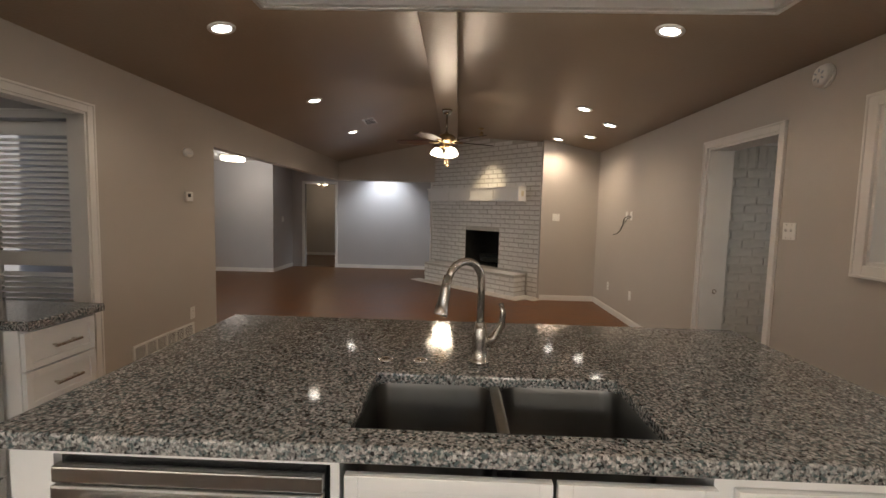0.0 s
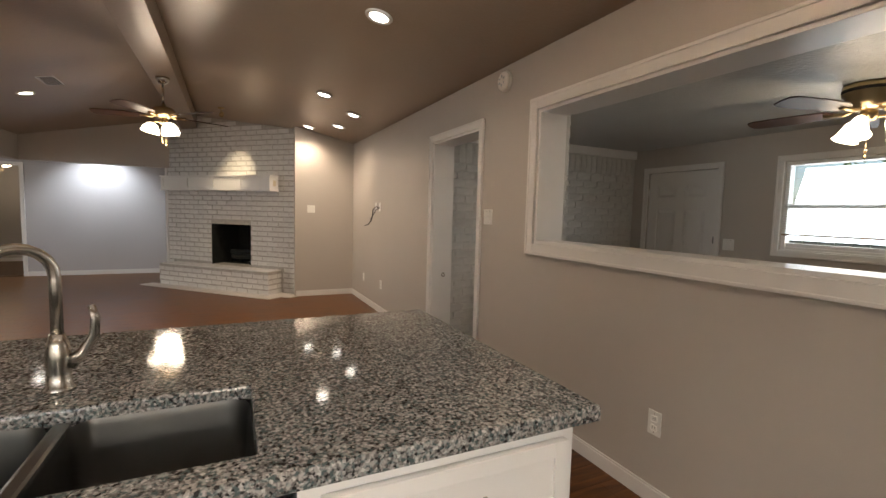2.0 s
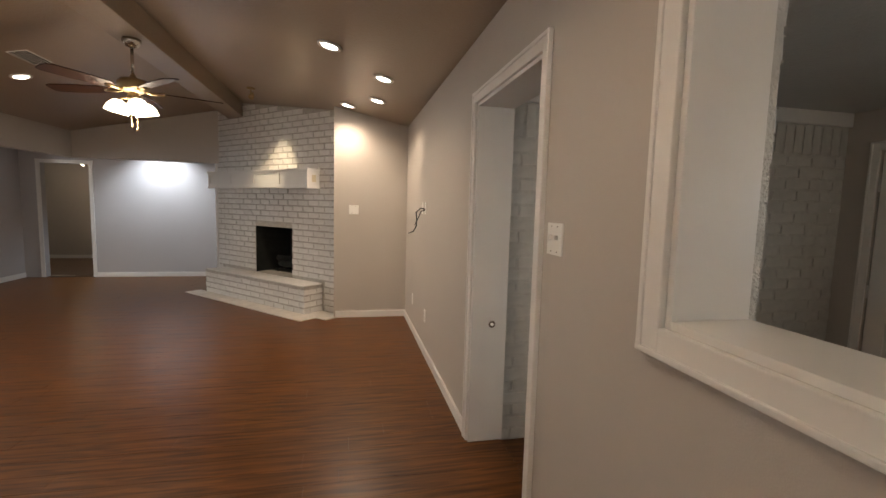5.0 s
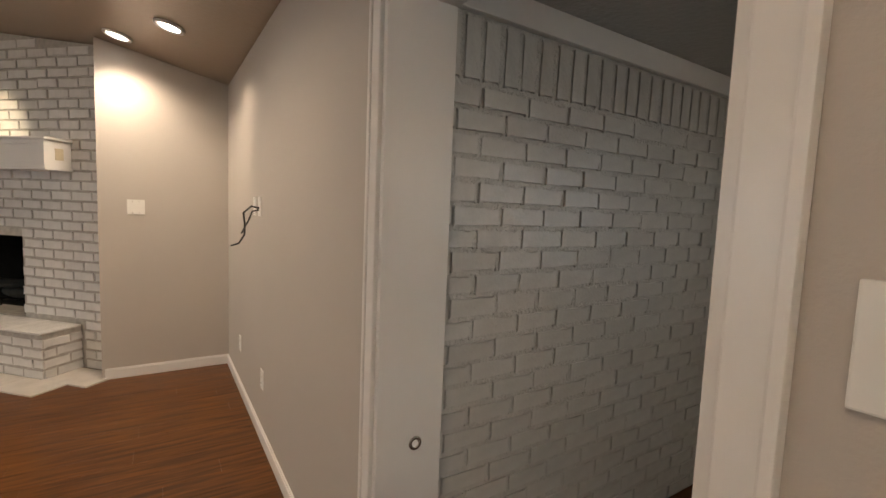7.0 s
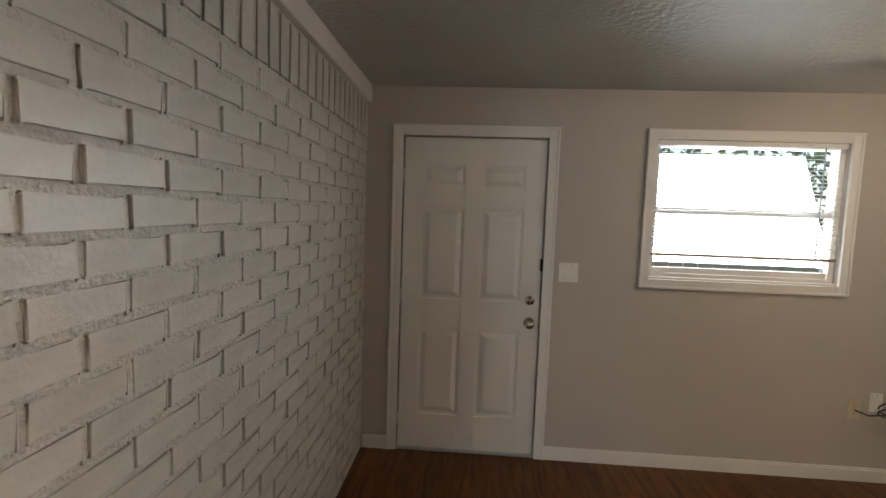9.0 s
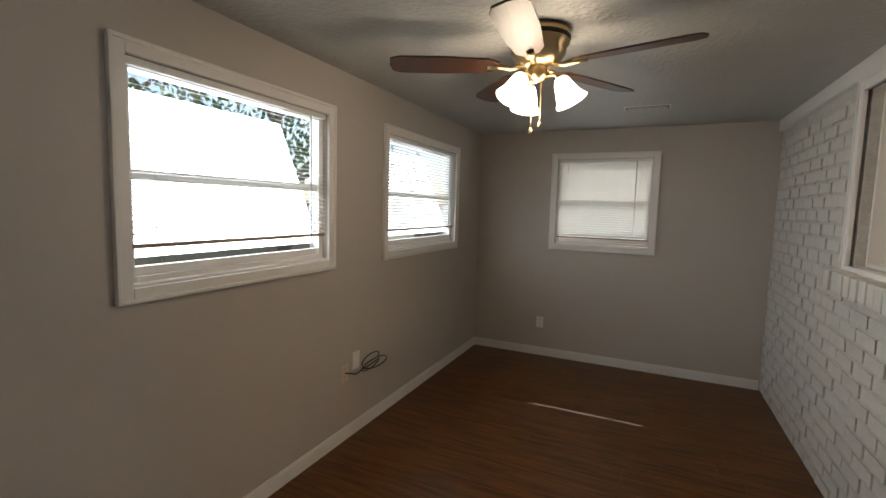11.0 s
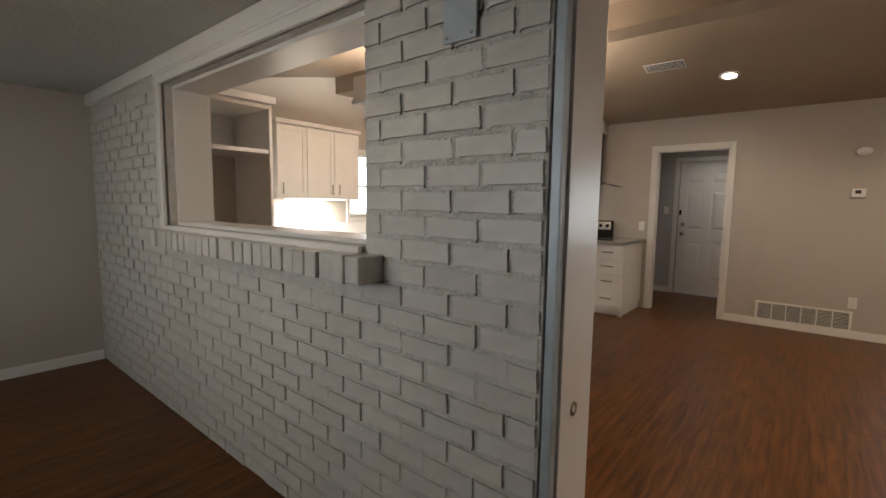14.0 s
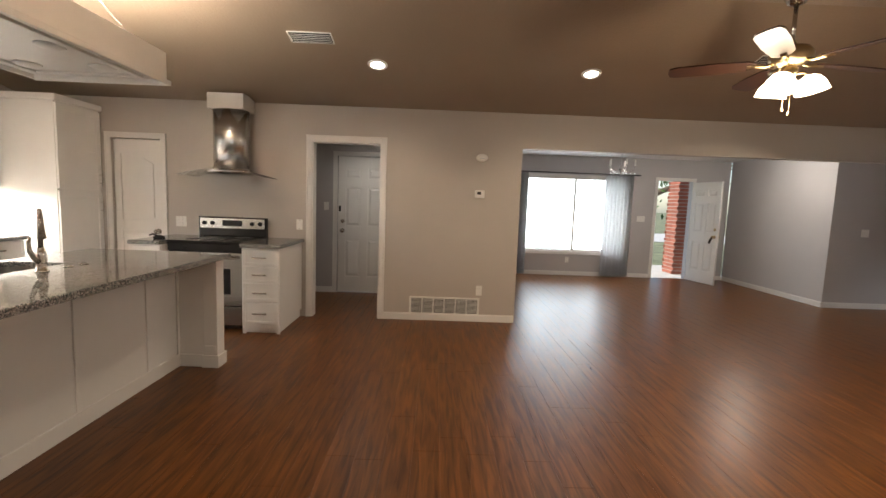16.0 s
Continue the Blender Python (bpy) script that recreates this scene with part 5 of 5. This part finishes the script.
def tree(x, y, h, r, seed, label):
    rd = random.Random(seed)
    t = thing("tree", label, "tree", pose(x, y, -0.2), "garden trees")
    part("trunk", tube([(0, 0, 0), (0.05, 0.04, h * 0.2), (0.16, -0.03, h * 0.42), (0.2, 0.05, h * 0.7)], lambda s: r * (1 - 0.6 * s), 12), BARK, t)
    tips = []
    for k in range(9):
        a, z = rd.uniform(0, 6.28), h * rd.uniform(0.32, 0.7)
        l = h * rd.uniform(0.22, 0.42)
        e = Vector((0.15 + l * math.cos(a), l * math.sin(a), z + l * rd.uniform(0.3, 0.9)))
        part("limb", tube([(0.15, 0, z), ((0.15 + e.x) / 2, e.y / 2, z + (e.z - z) * 0.35), e], lambda s: r * 0.35 * (1 - 0.8 * s), 7), BARK, t)
        tips += [e, Vector(((0.15 + e.x) / 2, e.y / 2, z + (e.z - z) * 0.5))]
    b = bmesh.new()
    for tip in tips:
        for k in range(130):
            p = tip + Vector((rd.gauss(0, 0.5), rd.gauss(0, 0.5), rd.gauss(0, 0.38)))
            q = Euler((rd.uniform(0, 6), rd.uniform(0, 6), rd.uniform(0, 6))).to_matrix()
            s = rd.uniform(0.05, 0.1)
            b.faces.new([b.verts.new(p + q @ Vector(c) * s) for c in ((-1, 0, 0), (0, -0.45, 0.1), (1, 0, 0), (0, 0.45, 0.1))])
    tagged(part("crown", b, LEAF, t), kind="stuff")


tree(-7.6, 10.75, 5.5, 0.28, 1, "large tree with thick grey trunk in the front garden")
tree(-11.5, 5.5, 6.0, 0.22, 2, "leafy green tree across the lawn")
tree(11.5, 3.4, 5.5, 0.18, 3, "leafy tree outside the sunroom windows")
tree(11.0, -0.6, 5.0, 0.15, 4, "leafy tree outside the sunroom windows")
tree(3.0, -4.6, 4.6, 0.16, 5, "bare-limbed garden tree behind the kitchen")
tree(5.9, -4.2, 5.6, 0.16, 6, "leafy garden tree behind the sunroom")
fn = thing("garden_fence", "weathered grey wooden garden fence", "fence")
for k in range(60):
    part("board", bx(-6 + 0.3 * k, -5.72 + 0.3 * k, -7.0, -6.98, -0.2, 1.5, 0), FENCE, fn)
fn = thing("garden_fence", "weathered grey wooden garden fence", "fence")
for k in range(50):
    part("board", bx(14.0, 14.02, -6.9 + 0.3 * k, -6.62 + 0.3 * k, -0.2, 1.5, 0), FENCE, fn)
structure("street", bx(-26, -18, -60, 60, -0.198, -0.18, 0), CONCRETE, "pale street beyond the front lawn", "road")
structure("driveway", bx(-18, -9, 6.2, 8.0, -0.198, -0.182, 0), CONCRETE, "pale concrete driveway", "pavement")


# ---- bricks ----
def brick_mesh(name, l, h, d, seed, material, worn=0.004):
    """A worn brick, its face on local +y, l along x and h along z, from its own middle."""
    rnd = random.Random(seed)
    b = bmesh.new()
    front, back = [], []
    for sx, sz in ((-1, -1), (1, -1), (1, 1), (-1, 1)):
        c = 0.006
        for k in (0, 1):
            first = (sx * sz > 0) == (k == 0)
            x = sx * (l / 2 - (0.001 if not first else c)) + rnd.uniform(-1, 1) * worn * 0.6
            z = sz * (h / 2 - (c if not first else 0.001)) + rnd.uniform(-1, 1) * worn * 0.6
            front.append(b.verts.new((x * 0.985, d - rnd.uniform(0, worn) * 0.7, z * 0.95)))
            back.append(b.verts.new((x, d - 0.006 - rnd.uniform(0, worn) * 0.4, z)))
    root = [b.verts.new((v.co.x, -0.005, v.co.z)) for v in back]
    b.faces.new(front)
    for p, q in ((front, back), (back, root)):
        for k in range(8):
            b.faces.new((p[k], q[k], q[(k + 1) % 8], p[(k + 1) % 8])).smooth = p is front
    bmesh.ops.recalc_face_normals(b, faces=b.faces[:])
    return mesh_of(name, b, material)


BL, BH, PITCH, COURSE = 0.2075, 0.0725, 0.2135, 0.0815


def brick_field(parent, m, length, top, material, near, skip, d=0.0085, soldier=None, seed=1):
    """Courses of bricks on a wall, local x along it; near(s, z) picks the single ones, the rest is one part."""
    rnd = random.Random(seed)
    kinds = [brick_mesh("brick", BL, BH, d, seed * 100 + k, material) for k in range(7)]
    halves = [brick_mesh("brick", BL / 2 - 0.006, BH, d, seed * 100 + 50 + k, material) for k in range(3)]
    rest, singles = bmesh.new(), 0
    row, z = 0, 0.002
    while z + BH < top(0.0, True):
        s = -(row % 2) * PITCH / 2
        while s < length:
            a, e = max(s, 0.004), min(s + BL, length - 0.004)
            if e - a > 0.05:
                for a2, e2 in skip(a, e, z, z + BH):
                    if e2 - a2 < 0.035 or z + BH > top((a2 + e2) / 2, False):
                        continue
                    full = e2 - a2 > BL * 0.7
                    me = rnd.choice(kinds if full else halves)
                    base = BL if full else BL / 2 - 0.006
                    mm = m @ Matrix.Translation(((a2 + e2) / 2, rnd.choice((-0.005, -0.003, -0.001, 0, 0.001, 0.002)), z + BH / 2 + rnd.uniform(-0.0015, 0.0015))) @ Matrix.Rotation(rnd.uniform(-0.006, 0.006), 4, "Y") @ Matrix.Diagonal(((e2 - a2) / base, 1, 1, 1))
                    if singles < 300 and near((a2 + e2) / 2, z):
                        ob = new("brick", me)
                        ob.parent, ob.matrix_basis = parent, mm
                        singles += 1
                    else:
                        n0 = len(rest.verts)
                        rest.from_mesh(me)
                        rest.verts.ensure_lookup_table()
                        for v in rest.verts[n0:]:
                            v.co = mm @ v.co
            s += PITCH
        z += COURSE
        row += 1
    if soldier:
        s = 0.0
        while s < length - 0.05:
            for a2, e2 in skip(s, s + BH, soldier, soldier + BL):
                if e2 - a2 > BH * 0.8:
                    ob = new("brick", rnd.choice(kinds))
                    ob.parent = parent
                    ob.matrix_basis = m @ Matrix.Translation((s + BH / 2, 0, soldier + BL / 2 - 0.02)) @ Matrix.Rotation(radians(90), 4, "Y")
            s += COURSE * rnd.choice((1, 1, 1.12))
    if len(rest.verts):
        tagged(part("brick_rest", rest, material, parent), kind="stuff")
    else:
        rest.free()


def no_skip(a, e, z0, z1):
    return [(a, e)]


def cut(holes):
    def f(a, e, z0, z1):
        out = [(a, e)]
        for h0, h1, g0, g1 in holes:
            if z1 > g0 and z0 < g1:
                out = [q for p in out for q in ((p[0], min(p[1], h0)), (max(p[0], h1), p[1])) if q[1] > q[0]]
        return out
    return f


# fireplace core, firebox and face
fx0, fx1, fz0, fz1 = 0.88, 1.74, 0.375, 1.07
fp = thing("brick_fireplace", "white painted brick fireplace wall with raised hearth and black firebox", "fireplace", FM)


def f_top(s):
    return ceil_z(FA.x + FD.x * s)


cuts = sorted({0, fx0, fx1, FLEN, (XM - FA.x) / FD.x})
for a, e in zip(cuts, cuts[1:]):
    zlo = fz1 if a >= fx0 and e <= fx1 else 0
    box_pts = [(a, zlo), (e, zlo), (e, f_top(e)), (a, f_top(a))]
    part("wall_core", prism(box_pts, -0.25, 0.0, up), MORTARW, fp)
part("firebox_base", bx(fx0, fx1, -0.25, 0.0, 0, fz0, 0), MORTARW, fp)
fbx = bmesh.new()
box(fbx, fx0 - 0.02, fx1 + 0.02, -0.62, -0.60, fz0 - 0.02, fz1 + 0.02)
for x in (fx0 - 0.02, fx1):
    box(fbx, x, x + 0.02, -0.60, -0.252, fz0 - 0.02, fz1 + 0.02)
box(fbx, fx0, fx1, -0.60, -0.252, fz0 - 0.02, fz0)
box(fbx, fx0, fx1, -0.60, -0.252, fz1, fz1 + 0.02)
part("firebox", fbx, SOOT, fp, "sooty black firebox")
sl = bmesh.new()
for a in ((fx0, fx0 + 0.006), (fx1 - 0.006, fx1)):
    box(sl, a[0], a[1], -0.25, -0.002, fz0, fz1)
box(sl, fx0, fx1, -0.25, -0.002, fz1 - 0.006, fz1)
part("soot_lining", sl, SOOT, fp)
lg = thing("log_grate", "dark iron grate with charred logs in the firebox", "fire grate", FM @ pose((fx0 + fx1) / 2, -0.33, fz0))
for k in range(5):
    part("grate_bar", bx(-0.22 + 0.1 * k, -0.205 + 0.1 * k, -0.14, 0.14, 0.06, 0.075), BLACK, lg)
for x in (-0.2, 0.2):
    for y in (-0.12, 0.12):
        part("grate_leg", bx(x - 0.008, x + 0.008, y - 0.008, y + 0.008, 0, 0.06), BLACK, lg)
for y, z, r, tw in ((-0.07, 0.125, 0.05, 0.03), (0.06, 0.12, 0.045, -0.04), (0.0, 0.2, 0.045, 0.06)):
    part("log", tube([(-0.26, y - tw, z), (-0.1, y, z + 0.01), (0.1, y + 0.01, z - 0.005), (0.27, y + tw, z)], r, 10), SOOT, lg, "charred log")
hs0, hs1, hd, hz = 0.24, 2.62, 0.32, 0.37
hearth = thing("raised_hearth", "white painted raised brick hearth ledge", "hearth", FM)
part("hearth_core", bx(hs0 + 0.012, hs1 - 0.012, 0.014, hd - 0.012, 0, hz - 0.01, 0), MORTARW, hearth)
for k in range(int((hs1 - hs0) / 0.104)):
    part("cap_brick", bx(hs0 + 0.104 * k + 0.003, hs0 + 0.104 * k + 0.1, 0.016, hd + 0.012, hz - 0.012, hz + 0.004, 0.005), BRICKW, hearth)
tl = thing("hearth_tiles", "pale stone tile apron on the floor before the hearth", "floor tile", FM)
tagged(tl, kind="structure")
for k in range(7):
    part("tile", bx(0.0 + 0.4 * k + 0.003, min(0.4 * k + 0.397, 2.75), hd + 0.002, hd + 0.24, -0.003, 0.012, 0.003), TILE, tl)
part("tile", bx(-0.18, hs0 - 0.002, 0.03, hd, -0.003, 0.0118, 0.003), TILE, tl)
brick_field(fp, Matrix(), FLEN, lambda s, mx: 2.92 if mx else f_top(s) - 0.005, BRICKW, lambda s, z: 0.3 < z < 1.9, cut([(fx0, fx1, fz0, fz1), (hs0 - 0.02, hs1 + 0.02, 0, hz - 0.02)]), d=0.013, seed=3)
brick_field(hearth, Matrix.Translation((hs0, hd - 0.012, 0)), hs1 - hs0, lambda s, mx: hz - 0.012, BRICKW, lambda s, z: True, no_skip, seed=4)
brick_field(hearth, Matrix.Translation((hs0 + 0.012, 0.0, 0)) @ Matrix.Rotation(radians(90), 4, "Z"), hd - 0.012, lambda s, mx: hz - 0.012, BRICKW, lambda s, z: True, no_skip, seed=5)
mt = thing("mantel_shelf", "white panelled box mantel on the brick chimney breast", "mantel", FM)
mz0, mz1, md, ms0, ms1 = 1.64, 1.85, 0.20, 0.30, 2.66
part("box", bx(ms0, ms1, 0.012, md, mz0, mz1, 0.003), TRIM, mt)
part("top_board", bx(ms0 - 0.02, ms1 + 0.02, 0.013, md + 0.025, mz1, mz1 + 0.022, 0.004), TRIM, mt)
part("bottom_lip", bx(ms0 - 0.015, ms1 + 0.015, 0.013, md + 0.018, mz0 - 0.02, mz0, 0.004), TRIM, mt)
for k in range(5):
    x = ms0 + k * (ms1 - ms0 - 0.05) / 4
    part("stile", bx(x, x + 0.05, md, md + 0.012, mz0, mz1, 0.003), TRIM, mt)
for z in (mz0, mz1 - 0.035):
    part("rail", bx(ms0 + 0.05, ms1 - 0.05, md + 0.0005, md + 0.011, z, z + 0.035, 0.003), TRIM, mt)
part("outlet_cutout", bx(ms0 - 0.004, ms0 + 0.001, 0.075, 0.135, 1.70, 1.79, 0.001), ALMOND, mt, "open wiring box in the mantel end")
part("edge_trim", bx(-0.03, 0.0, -0.15, 0.02, 0, f_top(0.0) - 0.01), TRIM, fp, "white corner board")
part("edge_trim", bx(FLEN, FLEN + 0.05, -0.2, 0.02, 0, HEAD), TRIM, fp, "white corner board")

# sunroom brick faces
north = bpy.data.objects["wall_sunroom_north"]
west = bpy.data.objects["wall_sunroom_west"]
MN = Matrix.Translation((SX1, SY1 + 0.012, FZ)) @ Matrix.Rotation(math.pi, 4, "Z")
brick_field(north, MN, SX1 - SX0 + 0.1, lambda s, mx: 1.965, BRICKG, lambda s, z: s > 0.35, no_skip, soldier=1.985, seed=7)
MW = Matrix.Translation((SX0 - 0.012, 4.985, FZ)) @ Matrix.Rotation(-math.pi / 2, 4, "Z")
brick_field(west, MW, 4.985 - YB, lambda s, mx: SCEIL - 0.02 - FZ if s < 0.7 else 2.12, BRICKG, lambda s, z: s < 2.6, cut([(0.722, 2.655, 1.13, 2.21)]), soldier=None, seed=8)
structure("frieze_board_north", bx(SX0 - 0.1, SX1 - 0.002, SY1 - 0.02, SY1 + 0.01, 2.09, SCEIL - 0.001), TRIM, "white painted frieze board above the brick", "trim")
structure("frieze_board_west", bx(SX0 - 0.011, SX0 + 0.022, YB + 0.002, 4.25, 2.10, SCEIL - 0.001), TRIM, "white painted frieze board above the brick", "trim")
ledge = thing("brick_ledge", "grey painted rowlock brick ledge below the pass-through", "brick ledge")
rl = random.Random(5)
for k in range(25):
    y = 2.33 + 0.0815 * k
    b = bx(SX0 - 0.01, SX0 + 0.105 + rl.uniform(-0.004, 0.006), y + 0.004, y + 0.075, 1.045 + rl.uniform(-0.003, 0.003), 1.145 + rl.uniform(-0.003, 0.002), 0.006)
    part("brick", b, BRICKG, ledge)

# ---- plank floor ----
floor_main = structure("floor", bx(-4.60, 4.308, YB, 12.45, -0.011, -0.0045, 0), DARK, "brown wood-look plank floor with a satin sheen", "floor")
floor_low = structure("floor_sunroom", bx(4.309, SX1, YB, SY1, FZ - 0.011, FZ - 0.0045, 0), DARK, "dark brown wood-look plank floor one low step down", "floor")
PW, PL = 0.152, 1.22
b = bmesh.new()
k = 0.0012
top = [b.verts.new(c) for c in ((k / PL, k / PW, 0), (1 - k / PL, k / PW, 0), (1 - k / PL, 1 - k / PW, 0), (k / PL, 1 - k / PW, 0))]
low = [b.verts.new(c) for c in ((0, 0, -0.0012), (1, 0, -0.0012), (1, 1, -0.0012), (0, 1, -0.0012))]
b.faces.new(top)
for q in range(4):
    b.faces.new((low[q], low[(q + 1) % 4], top[(q + 1) % 4], top[q]))
PLANK = mesh_of("plank", b, FLOOR)


def planks(parent, x0, x1, y0, y1, z, near, seed):
    """Rows of planks along x; near(x, y) picks the single ones, the rest is one part."""
    rf, rest, count, y = random.Random(seed), bmesh.new(), 0, y0
    while y < y1:
        x = x0 - rf.uniform(0, PL)
        while x < x1:
            a, e = max(x, x0), min(x + PL, x1)
            if e - a > 0.03:
                mm = Matrix.Translation((a, y, z)) @ Matrix.Diagonal((e - a, min(PW, y1 - y), 1, 1))
                if count < 300 and near(a, y):
                    ob = new("plank", PLANK)
                    ob.parent, ob.matrix_basis = parent, mm
                    count += 1
                else:
                    rest.faces.new([rest.verts.new(mm @ Vector(c)) for c in ((0.001, 0.008, 0), (0.999, 0.008, 0), (0.999, 0.992, 0), (0.001, 0.992, 0))])
            x += PL
        y += PW
    if len(rest.verts):
        tagged(part("plank_rows", rest, FLOOR, parent), kind="stuff")
    else:
        rest.free()


planks(floor_main, -4.6, 4.308, YB, 12.45, 0, lambda x, y: -0.6 < x and 3.3 < y < 9.4, 11)
planks(floor_low, 4.309, SX1, YB, SY1, FZ, lambda x, y: True, 12)
